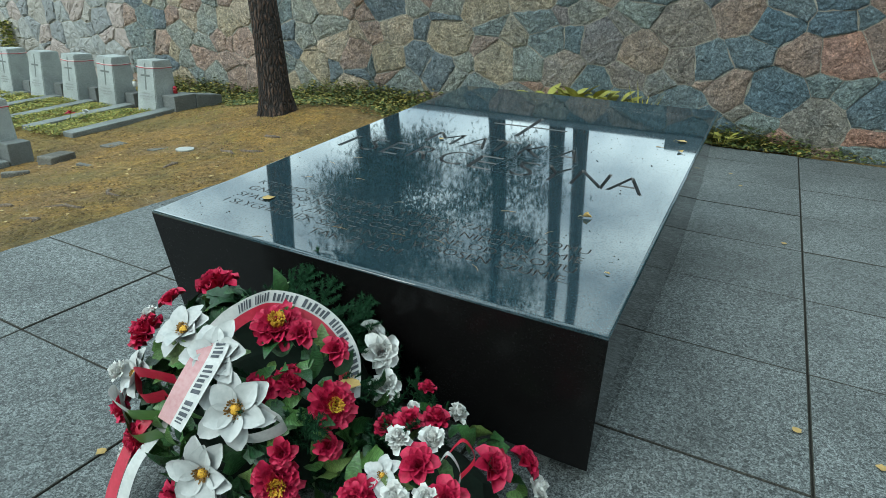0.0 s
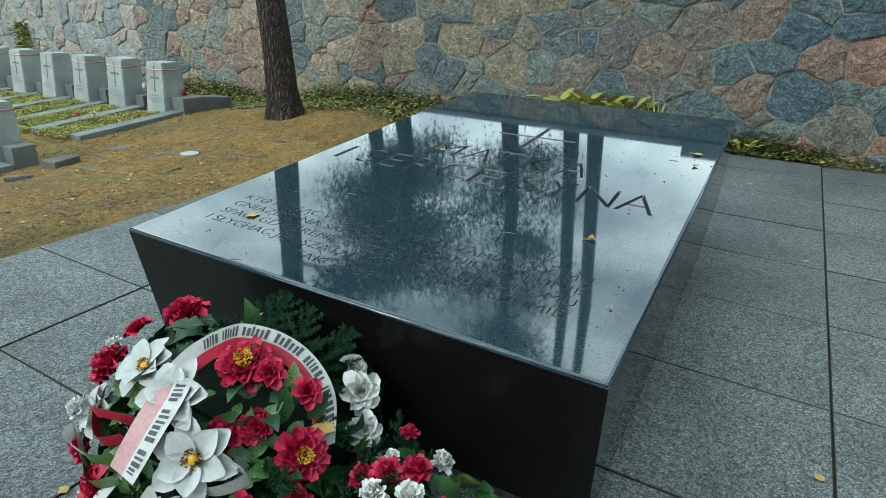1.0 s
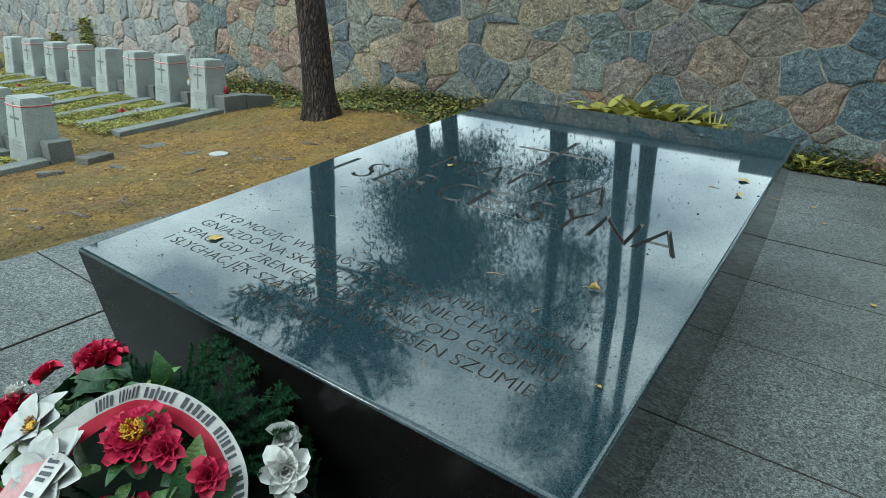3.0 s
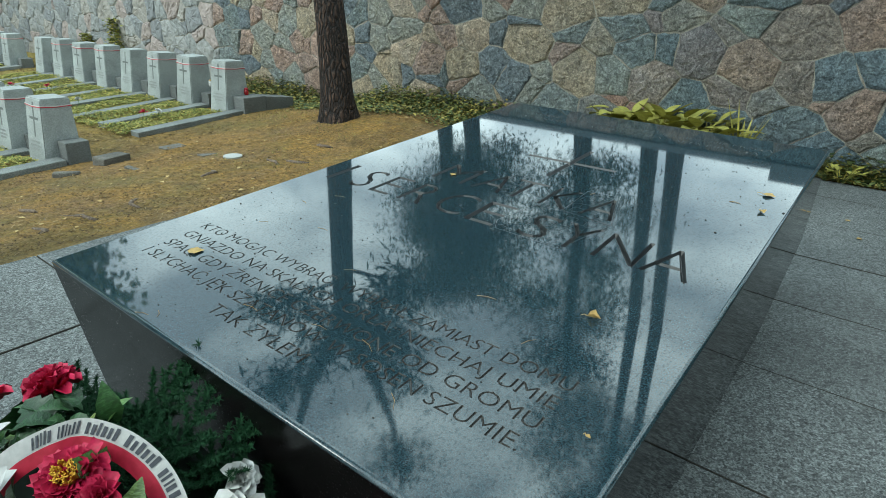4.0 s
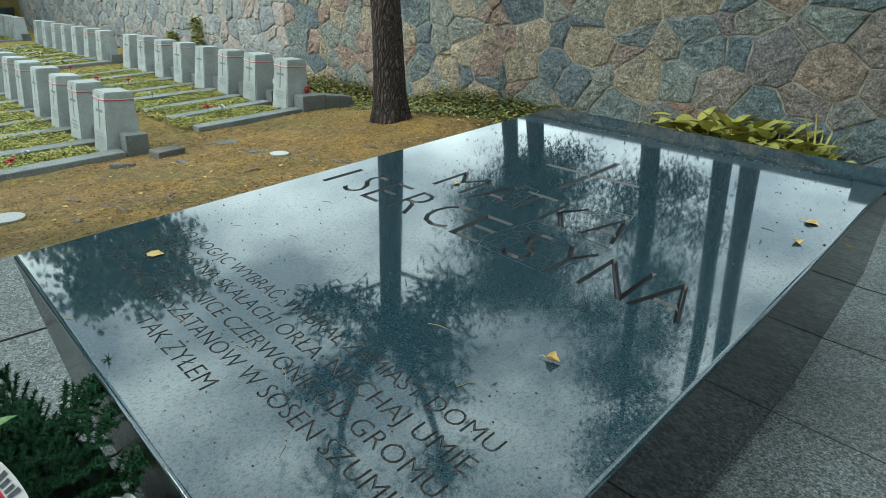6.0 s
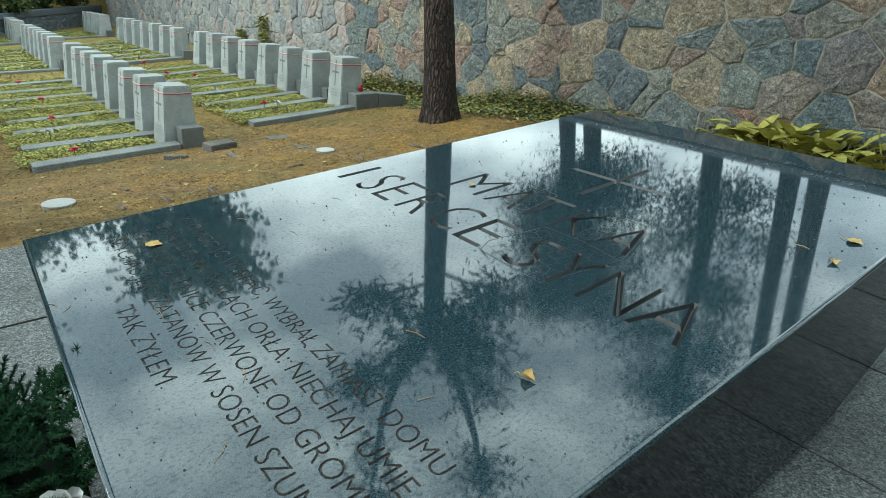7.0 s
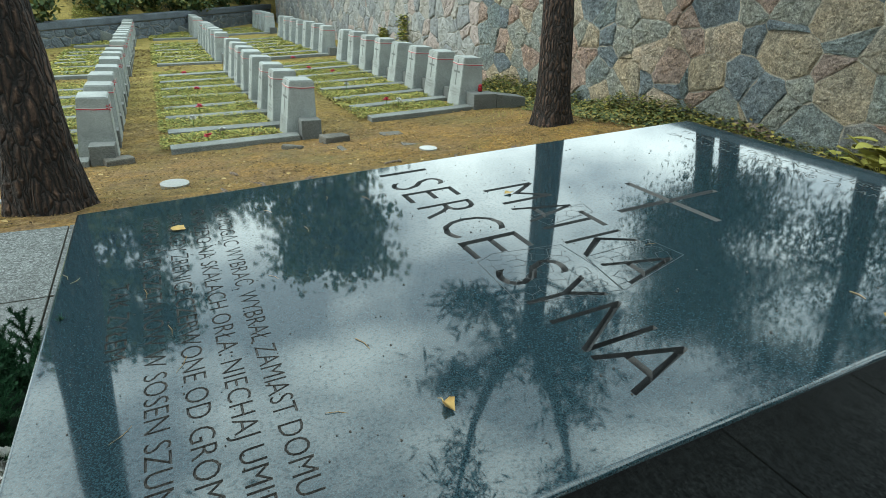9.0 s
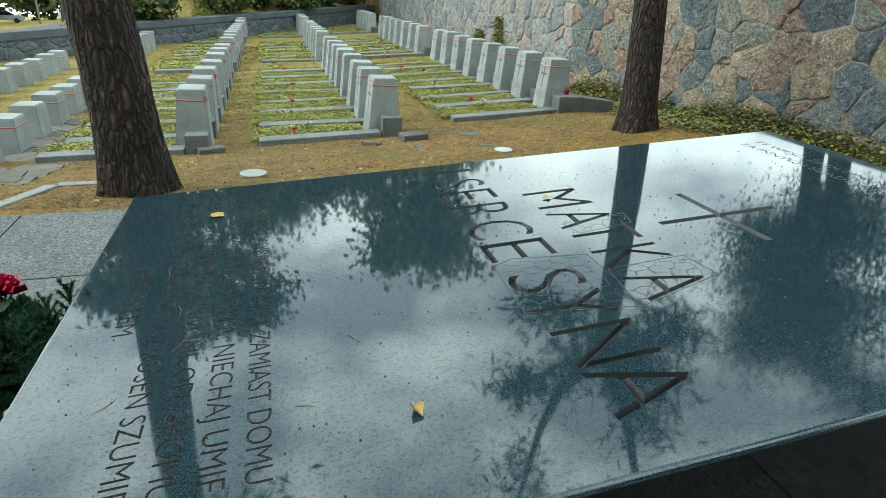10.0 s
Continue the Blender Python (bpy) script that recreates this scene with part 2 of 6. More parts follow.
def ground_mat():
    n = Nodes("moss_and_bare_soil", 0.95, spread=False)
    soil = n.ramp(n.noise(45, 9, 0.8), [(0.36, (0.035, 0.023, 0.011)), (0.5, (0.155, 0.095, 0.045)), (0.64, (0.4, 0.265, 0.14))])
    moss = n.ramp(n.noise(38, 9, 0.8), [(0.36, (0.07, 0.045, 0.008)), (0.5, (0.28, 0.155, 0.028)), (0.64, (0.47, 0.285, 0.07))])
    green = n.ramp(n.noise(40, 5, 0.7), [(0.3, (0.05, 0.055, 0.015)), (0.7, (0.21, 0.185, 0.05))])
    c = n.mix(n.ramp(n.noise(1.1, 9, 0.7, dist=0.7), [(0.4, 0.0), (0.66, 0.85)]), moss, soil)
    c = n.mix(n.ramp(n.noise(0.8, 8, 0.7, dist=0.5), [(0.47, 0.0), (0.64, 0.6)]), c, green)
    sep = n.t.nodes.new("ShaderNodeSeparateXYZ")
    n.t.links.new(n.co, sep.inputs[0])
    far = n.t.nodes.new("ShaderNodeMapRange")
    far.inputs["From Min"].default_value = -5.0
    far.inputs["From Max"].default_value = -10.0
    far.inputs["To Max"].default_value = 0.75
    n.t.links.new(sep.outputs[0], far.inputs[0])
    lush = n.ramp(n.noise(26, 8, 0.75), [(0.34, (0.09, 0.085, 0.016)), (0.5, (0.25, 0.2, 0.04)), (0.66, (0.42, 0.35, 0.08))])
    c = n.mix(far.outputs[0], c, lush)
    straw = n.ramp(n.noise(150, 2, 0.6, co=n.stretch((1.0, 0.12, 1.0))), [(0.57, 0.0), (0.68, 0.4)])
    c = n.mix(straw, c, (0.33, 0.25, 0.12))
    n.color(n.mix(0.75, c, n.ramp(n.noise(9, 10, 0.82, dist=0.6), [(0.36, 0.25), (0.5, 1.0), (0.62, 1.5)]), "MULTIPLY"))
    n.bump(n.noise(60, 6, 0.7), 1.0, 0.03)
    n.bump(n.noise(9, 6), 0.8, 0.07)
    return n.m


GROUND = ground_mat()


def bark_mat():
    n = Nodes("pine_bark", 0.9)
    co = n.stretch((1.0, 1.0, 0.24))
    warp = n.t.nodes.new("ShaderNodeTexNoise")
    warp.inputs["Scale"].default_value = 7
    warp.inputs["Detail"].default_value = 4
    n.t.links.new(n.co, warp.inputs["Vector"])
    add = n.t.nodes.new("ShaderNodeVectorMath")
    add.operation = "MULTIPLY_ADD"
    add.inputs[1].default_value = (0.07, 0.07, 0.07)
    n.t.links.new(warp.outputs["Color"], add.inputs[0])
    n.t.links.new(co, add.inputs[2])
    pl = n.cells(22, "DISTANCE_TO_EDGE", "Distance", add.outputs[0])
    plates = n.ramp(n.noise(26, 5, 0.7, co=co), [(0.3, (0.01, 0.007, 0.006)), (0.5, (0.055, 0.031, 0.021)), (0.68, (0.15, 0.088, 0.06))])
    # near-black at plate edges puts the furrows' shade into the bark colour
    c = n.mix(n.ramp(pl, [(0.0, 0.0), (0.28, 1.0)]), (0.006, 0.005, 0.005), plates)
    n.color(n.mix(0.6, c, n.ramp(n.noise(70, 4), [(0.3, 0.6), (0.7, 1.3)]), "MULTIPLY"))
    n.bump(n.noise(90, 4, 0.7), 0.4, 0.006)
    n.bump(n.ramp(pl, [(0.0, 0.0), (0.3, 1.0)]), 1.0, 0.035)
    return n.m


BARK = bark_mat()
IVY = leaf_mat("ivy_leaf", (0.035, 0.06, 0.018), (0.105, 0.125, 0.033), (0.38, 0.3, 0.075), 0.6)
COVER = leaf_mat("grave_groundcover_leaf", (0.07, 0.11, 0.025), (0.26, 0.27, 0.06), (0.5, 0.41, 0.11), 0.7)
HOSTA = leaf_mat("hosta_leaf", (0.2, 0.22, 0.045), (0.42, 0.38, 0.09), (0.54, 0.44, 0.11), 0.6, 18)
NEEDLE = leaf_mat("pine_needle", (0.008, 0.018, 0.01), (0.02, 0.035, 0.018), (0.035, 0.05, 0.025), 0.7)
BROAD = leaf_mat("broad_leaf", (0.02, 0.045, 0.012), (0.05, 0.08, 0.022), (0.16, 0.14, 0.03), 0.6)
MOSSBITS = leaf_mat("moss_and_litter_bits", (0.05, 0.03, 0.014), (0.17, 0.11, 0.032), (0.24, 0.17, 0.055), 0.9, 20)
DRY = leaf_mat("dry_leaf", (0.2, 0.12, 0.03), (0.4, 0.27, 0.09), (0.5, 0.38, 0.17), 0.7, 40)
STRAW = leaf_mat("dry_needle", (0.2, 0.12, 0.05), (0.3, 0.19, 0.08), (0.36, 0.27, 0.13), 0.8, 30)
WHITE = cloth_mat("white_fabric", (0.39, 0.4, 0.395), (0.5, 0.5, 0.49), 0.6)
# white copy with missing light put into its colour, for blooms in shade
BLOOM_W = cloth_mat("light_lifted_white_fabric", (0.62, 0.62, 0.6), (0.78, 0.77, 0.74), 0.6)
RED = cloth_mat("red_fabric", (0.33, 0.003, 0.034), (0.55, 0.009, 0.075), 0.6)
RIBBON_W = cloth_mat("white_satin", (0.42, 0.42, 0.41), (0.52, 0.515, 0.5), 0.4)
RIBBON_R = cloth_mat("red_satin", (0.34, 0.006, 0.026), (0.44, 0.01, 0.042), 0.5)
INK = cloth_mat("grey_print", (0.03, 0.035, 0.045), (0.07, 0.075, 0.09), 0.6)
STAMEN = cloth_mat("yellow_stamen", (0.42, 0.19, 0.01), (0.7, 0.42, 0.03), 0.7, 200)
PISTIL = cloth_mat("brown_flower_eye", (0.10, 0.05, 0.01), (0.3, 0.15, 0.02), 0.8, 200)
GREEN = leaf_mat("artificial_leaf", (0.035, 0.1, 0.022), (0.1, 0.19, 0.04), (0.2, 0.28, 0.07), 0.4, 14)


def veined_leaf():
    n = Nodes("veined_artificial_leaf", 0.38)
    c = n.ramp(n.info.outputs["Random"], [(0.0, (0.015, 0.05, 0.018)), (0.5, (0.035, 0.1, 0.028)), (0.85, (0.09, 0.18, 0.045)), (1.0, (0.14, 0.18, 0.05))])
    v = n.ramp(n.noise(170, 2, 0.5, co=n.stretch((0.35, 1.0, 1.0))), [(0.45, 0.7), (0.62, 1.35)])
    c = n.mix(0.7, c, v, "MULTIPLY")
    n.color(n.mix(0.6, c, n.ramp(n.noise(25, 5, 0.7), [(0.3, 0.5), (0.7, 1.35)]), "MULTIPLY"))
    n.bump(v, 0.4, 0.003)
    return n.m


# near-black green: shade between leaves and flowers is put into the cushion's colour
TWIG_BED = leaf_mat("shaded_twig_bed", (0.004, 0.01, 0.005), (0.006, 0.014, 0.008), (0.009, 0.018, 0.01), 0.95, 60)
GREEN_VEIN = veined_leaf()
FIR = leaf_mat("fir_needle", (0.008, 0.028, 0.013), (0.014, 0.05, 0.021), (0.026, 0.075, 0.03), 0.7)
FIR.node_tree.nodes["Principled BSDF"].inputs["Specular IOR Level"].default_value = 0.12


# ---- the lie of the land ----
def smooth01(v):
    v = max(0.0, min(1.0, v))
    return v * v * (3 - 2 * v)


def far_line(y):
    """x of the far cross wall at y."""
    return -25.2 - (y - 0.0) * 1.32


def land(x, y):
    d = max(0.0, -x - 1.92)
    z = -0.035 - 0.09 * min(d, 3.6) - 0.018 * max(0.0, d - 3.6)
    z += 0.03 * (max(-5.0, min(5.0, y)) - 2.0) * smooth01(d / 2.0)
    z += 0.13 * smooth01((y - 3.4) / 1.8) * smooth01(d / 1.2) * (1 - 0.6 * smooth01((d - 2.6) / 2.0))
    z -= 0.03 * smooth01((d - 1.5) / 1.6) * max(0.0, min(1.7, (4.2 - y) / 2.4))
    if y < -3.0:
        z -= 0.05 * smooth01((-y - 3) / 2) * smooth01(d / 3)
    if x < -1.8:
        z += 0.02 * noise.noise((x * 0.9, y * 0.9, 0.3)) + 0.012 * noise.noise((x * 3.1, y * 3.1, 4.0))
    if y > 6.75:
        z = 1.9 + 0.16 * min(y - 6.75, 30)
    elif x < far_line(y) - 0.7 and y > -5.5:
        z = max(z, -0.15 + 0.22 * min(far_line(y) - 0.7 - x, 14))
    elif x < far_line(y) - 0.4:
        z = -0.8 - 0.045 * (far_line(y) - 0.4 - x)
    return z


def axis(lo, hi, fine_lo, fine_hi, fine, extra):
    vals = []
    v = fine_lo
    while v < fine_hi + 1e-6:
        vals.append(v)
        v += fine
    step, v = fine, fine_hi
    while v < hi:
        step *= 1.25
        v += step
        vals.append(min(v, hi))
    step, v = fine, fine_lo
    while v > lo:
        step *= 1.25
        v -= step
        vals.append(max(v, lo))
    return sorted(set(round(a, 3) for a in vals + extra))


gx = axis(-400, 200, -14, 4, 0.16, [-14 - 0.5 * k for k in range(62)])
gy = axis(-300, 300, -6, 6.6, 0.16, [6.7, 6.76])
gv = [(x, y, land(x, y)) for y in gy for x in gx]
nx = len(gx)
gf = [(j * nx + i, j * nx + i + 1, (j + 1) * nx + i + 1, (j + 1) * nx + i) for j in range(len(gy) - 1) for i in range(nx - 1)]
ground = new("ground", raw_mesh("ground", gv, gf, GROUND, True))
tagged(ground, "mossy ochre soil with dry needles, roots and patches of grass", "ground", kind="structure")

# ---- monument ----
monument = holder("grave_monument", pose(0, 0, 0), "polished black granite grave slab with engraved inscription on sloping top", "monument")
TOP = [(0.0, 0.0), (2.045, -0.012), (1.91, 3.345), (-0.186, 3.345)]
LEAN = -0.052


def text_mesh(body, x0, x1, y0, cap, thin):
    """Flat letters in the slab's plane, cap high, from x0 to x1."""
    cu = bpy.data.curves.new("t", "FONT")
    cu.body = body
    cu.size = 1.0
    cu.resolution_u = 3
    cu.offset = thin
    ob = bpy.data.objects.new("t", cu)
    me = ob.to_mesh()
    pts = [v.co.copy() for v in me.vertices]
    faces = [tuple(p.vertices) for p in me.polygons]
    ob.to_mesh_clear()
    bpy.data.objects.remove(ob)
    bpy.data.curves.remove(cu)
    lx, hx = min(p.x for p in pts), max(p.x for p in pts)
    caps = 0.73
    sx, sy = (x1 - x0) / (hx - lx), cap / caps
    return [Vector((x0 + (p.x - lx) * sx + LEAN * p.y * sy, y0 + p.y * sy, 0)) for p in pts], faces


def border_loops(pts, faces):
    key = {}
    idx = []
    for i, p in enumerate(pts):
        k = (round(p.x, 5), round(p.y, 5))
        idx.append(key.setdefault(k, i))
    count = {}
    for f in faces:
        g = [idx[i] for i in f]
        for a, b in zip(g, g[1:] + g[:1]):
            if a != b:
                count[(a, b)] = count.get((a, b), 0) + 1
    nxt = {}
    for a, b in count:
        if (b, a) not in count:
            nxt.setdefault(a, []).append(b)
    loops = []
    while nxt:
        s = next(iter(nxt))
        loop, cur = [], s
        while cur in nxt:
            loop.append(cur)
            to = nxt[cur].pop()
            if not nxt[cur]:
                del nxt[cur]
            cur = to
            if cur == s:
                break
        if len(loop) > 2:
            loops.append([pts[i] for i in loop])
    return loops


def bar(ax, ay, bx, by, w):
    d = (Vector((bx, by, 0)) - Vector((ax, ay, 0))).normalized()
    s = Vector((-d.y, d.x, 0)) * (w / 2)
    a, b = Vector((ax, ay, 0)), Vector((bx, by, 0))
    return [a - s, b - s, b + s, a + s]


LINES = [
    ("I", 0.048, 0.078, 1.245, 0.262, 0.016), ("S", 0.195, 0.298, 1.245, 0.262, 0.016), ("E", 0.345, 0.462, 1.245, 0.262, 0.016), ("R", 0.523, 0.657, 1.245, 0.262, 0.016),
    ("C", 0.708, 0.868, 1.245, 0.262, 0.016), ("E", 0.908, 1.05, 1.245, 0.262, 0.016), ("S", 1.155, 1.275, 1.248, 0.262, 0.016), ("Y", 1.305, 1.45, 1.248, 0.268, 0.016),
    ("N", 1.486, 1.652, 1.25, 0.268, 0.016), ("A", 1.668, 1.842, 1.25, 0.268, 0.016),
    ("M", 0.447, 0.64, 1.583, 0.265, 0.016), ("A", 0.688, 0.852, 1.583, 0.265, 0.016), ("T", 0.84, 1.005, 1.588, 0.265, 0.016), ("K", 1.055, 1.195, 1.588, 0.27, 0.016), ("A", 1.252, 1.41, 1.593, 0.265, 0.016),
    ("KTO MOGĄC WYBRAĆ, WYBRAŁ ZAMIAST DOMU", 0.143, 1.822, 0.502, 0.056, 0.005),
    ("GNIAZDO NA SKAŁACH ORŁA: NIECHAJ UMIE", 0.156, 1.822, 0.416, 0.056, 0.005),
    ("SPAĆ, GDY ŹRENICE CZERWONE OD GROMU", 0.172, 1.824, 0.329, 0.056, 0.005),
    ("I SŁYCHAĆ JĘK SZATANÓW W SOSEN SZUMIE.", 0.178, 1.826, 0.243, 0.056, 0.005),
    ("TAK ŻYŁEM", 0.752, 1.195, 0.152, 0.056, 0.005),
    ("TY WIESZ, ŻE DUMNI NIESZCZĘŚCIEM NIE MOGĄ", 0.01, 1.67, 3.09, 0.046, 0.004),
    ("ZA INNYCH ŚLADEM IŚĆ TĄ SAMĄ DROGĄ", 0.02, 1.62, 2.99, 0.046, 0.004),
]
holes = []
cuts = []
for body, x0, x1, y0, cap, depth in LINES:
    pts, faces = text_mesh(body, x0, x1, y0, cap, -0.012 if cap > 0.1 else -0.006)
    loops = border_loops(pts, faces)
    holes += loops
    cuts.append((pts, faces, loops, depth))
cross = []
for u, v in ((-0.015, -0.265), (0.015, -0.265), (0.015, -0.015), (0.253, -0.015), (0.253, 0.015), (0.015, 0.015), (0.015, 0.263), (-0.015, 0.263), (-0.015, 0.015), (-0.257, 0.015), (-0.257, -0.015), (-0.015, -0.015)):
    cross.append(Vector((0.888 + u - 0.046 * v, 2.218 + v + 0.034 * u, 0)))
holes.append(cross)
cuts.append((cross, [tuple(range(12))], [cross], 0.014))

# the top sheet, with every letter as a real opening
cu = bpy.data.curves.new("top", "CURVE")
cu.dimensions = "2D"
cu.fill_mode = "BOTH"
e = 0.013


def inset_top(d, z):
    """The outline of the top, drawn in by d."""
    return [Vector((x + (d if k in (0, 3) else -d), y + (d if k < 2 else -d), z)) for k, (x, y) in enumerate(TOP)]


rim = inset_top(e, 0)
for loop in [rim] + holes:
    s = cu.splines.new("POLY")
    s.points.add(len(loop) - 1)
    for q, p in zip(s.points, loop):
        q.co = (p.x, p.y, 0, 1)
    s.use_cyclic_u = True
tmp = bpy.data.objects.new("top", cu)
top_me = tmp.to_mesh()
bm = bmesh.new()
for v in top_me.vertices:
    bm.verts.new(SLAB @ v.co)
bm.verts.ensure_lookup_table()
for p in top_me.polygons:
    vs = [bm.verts[i] for i in p.vertices]
    if len(set(vs)) > 2:
        fc = bm.faces.new(vs)
        if p.normal.z < 0:
            fc.normal_flip()
tmp.to_mesh_clear()
bpy.data.objects.remove(tmp)
bpy.data.curves.remove(cu)
# rounded arris, then the undercut body: the ends lean in, the foot of the far end is cut away
rounds = [[SLAB @ v for v in inset_top(d, z)] for d, z in ((e, 0.0), (0.008, -0.0008), (0.0035, -0.0034), (0.0008, -0.0078), (0.0, -0.013))]


def flank(right, y, z):
    """x of the long side at y, z."""
    return 2.045 - 0.0403 * y - 0.045 * (0.68 - z) if right else -0.0556 * y + 0.06 * (0.68 - z)


rings = [[bm.verts.new(v) for v in r] for r in rounds]
for r0, r1 in zip(rings, rings[1:]):
    for k in range(4):
        fc = bm.faces.new((r0[(k + 1) % 4], r0[k], r1[k], r1[(k + 1) % 4]))
        fc.smooth = True
tops = rings[-1]
low, mid, foot = [bm.verts.new((flank(k in (1, 2), y, z), y, z)) for k, y, z in ((0, 0.09, 0.085), (1, 0.09, 0.085))], [bm.verts.new((flank(k == 1, 3.24, 0.345), 3.24, 0.345)) for k in (0, 1)], [bm.verts.new((flank(k == 1, 2.36, 0.085), 2.36, 0.085)) for k in (0, 1)]
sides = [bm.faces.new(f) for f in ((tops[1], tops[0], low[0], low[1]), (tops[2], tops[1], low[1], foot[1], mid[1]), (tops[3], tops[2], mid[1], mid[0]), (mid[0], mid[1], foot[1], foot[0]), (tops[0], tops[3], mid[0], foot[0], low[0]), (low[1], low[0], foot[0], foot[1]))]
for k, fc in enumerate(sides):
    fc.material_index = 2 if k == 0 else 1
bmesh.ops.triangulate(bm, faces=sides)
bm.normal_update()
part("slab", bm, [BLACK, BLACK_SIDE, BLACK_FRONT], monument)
bm = bmesh.new()
block(bm, 0.07, 1.86, 0.15, 2.3, 0.0, 0.084, 0.008)
part("foot_block", bm, PLINTH, monument, "rough grey stone foot under the slab")


def islands(pts, faces):
    """Groups of faces that hang together."""
    key, root = {}, list(range(len(pts)))
    for i, p in enumerate(pts):
        root[i] = key.setdefault((round(p.x, 5), round(p.y, 5)), i)

    def find(i):
        while root[i] != i:
            root[i] = root[root[i]]
            i = root[i]
        return i

    for f in faces:
        for i in f[1:]:
            root[find(i)] = find(f[0])
    out = {}
    for f in faces:
        out.setdefault(find(f[0]), []).append(f)
    return list(out.values())


def drawn_in(loop, d):
    """The loop moved by d towards the inside of the stroke."""
    out = []
    n = len(loop)
    for k in range(n):
        a_, p, c_ = loop[k - 1], loop[k], loop[(k + 1) % n]
        u, w = (p - a_), (c_ - p)
        if u.length < 1e-6 or w.length < 1e-6:
            out.append(p.copy())
            continue
        u.normalize()
        w.normalize()
        m = Vector((-u.y, u.x, 0)) + Vector((-w.y, w.x, 0))
        m = m.normalized() if m.length > 1e-3 else Vector((0, 0, 0))
        q = m.dot(Vector((-w.y, w.x, 0)))
        out.append(p + m * (d / max(0.55, q)))
    return out


for (body, *_), (pts, faces, loops, depth) in zip(LINES + [("cross",)], cuts):
    slope = 0.009 if depth > 0.008 else 0.0022
    for group in islands(pts, faces):
        bm = bmesh.new()
        low_of = {}
        for loop in border_loops(pts, group):
            inner = drawn_in(loop, slope)
            up = [bm.verts.new(SLAB @ p) for p in loop]
            dn = [bm.verts.new(SLAB @ Vector((p.x, p.y, -depth))) for p in inner]
            for p, v in zip(loop, dn):
                low_of[(round(p.x, 5), round(p.y, 5))] = v
            for k in range(len(loop)):
                k2 = (k + 1) % len(loop)
                bm.faces.new((up[k], up[k2], dn[k2], dn[k]))
        for f in group:
            vs = []
            for i in f:
                v = low_of.get((round(pts[i].x, 5), round(pts[i].y, 5)))
                if v is not None and v not in vs:
                    vs.append(v)
            if len(vs) > 2:
                bm.faces.new(vs)
        part("engraved_cross" if body == "cross" else "letter", bm, CUT if depth > 0.008 else CUT_FINE, monument)

# ---- paving ----
pavement = holder("pavement", pose(0, 0, 0), "grey granite paving slabs with dark open joints", "pavement", kind="structure")
bm = bmesh.new()
block(bm, -1.842, 7.6, -7.4, 6.3, -0.3, -0.022)
for v in bm.verts:
    v.co.x += -0.031 * v.co.y
part("joint_bed", bm, JOINT, pavement)
JX = [-1.84, -0.75, 0.40, 1.56, 2.735, 3.9, 5.06, 6.25, 7.6]
JY = [-0.3 - 0.8 * k for k in range(9, 0, -1)] + [-0.3, 0.478, 1.347, 2.222, 3.076, 3.94, 4.81, 5.66, 6.3]
SKEW = -0.031
paver_me = {}
for i in range(len(JX) - 1):
    for j in range(len(JY) - 1):
        w, l = round(JX[i + 1] - JX[i] - 0.009, 3), round(JY[j + 1] - JY[j] - 0.006, 3)
        if (w, l) not in paver_me:
            bm = bmesh.new()
            block(bm, -w / 2, w / 2, -l / 2, l / 2, -0.08, 0.0, 0.003, 1)
            bm.normal_update()
            for v in bm.verts:
                v.co.x += SKEW * v.co.y
            for fc in bm.faces:
                fc.material_index = 0 if fc.normal.z > 0.9 else 1
            paver_me[(w, l)] = mesh_of("paving_slab", bm, [PAVER, JOINT])
        shared("paving_slab", paver_me[(w, l)], pavement, pose((JX[i] + JX[i + 1]) / 2 + SKEW * (JY[j] + JY[j + 1]) / 2, (JY[j] + JY[j + 1]) / 2, rng.uniform(-0.002, 0.002), rng.uniform(-0.08, 0.08), rng.uniform(-0.08, 0.08), 0))


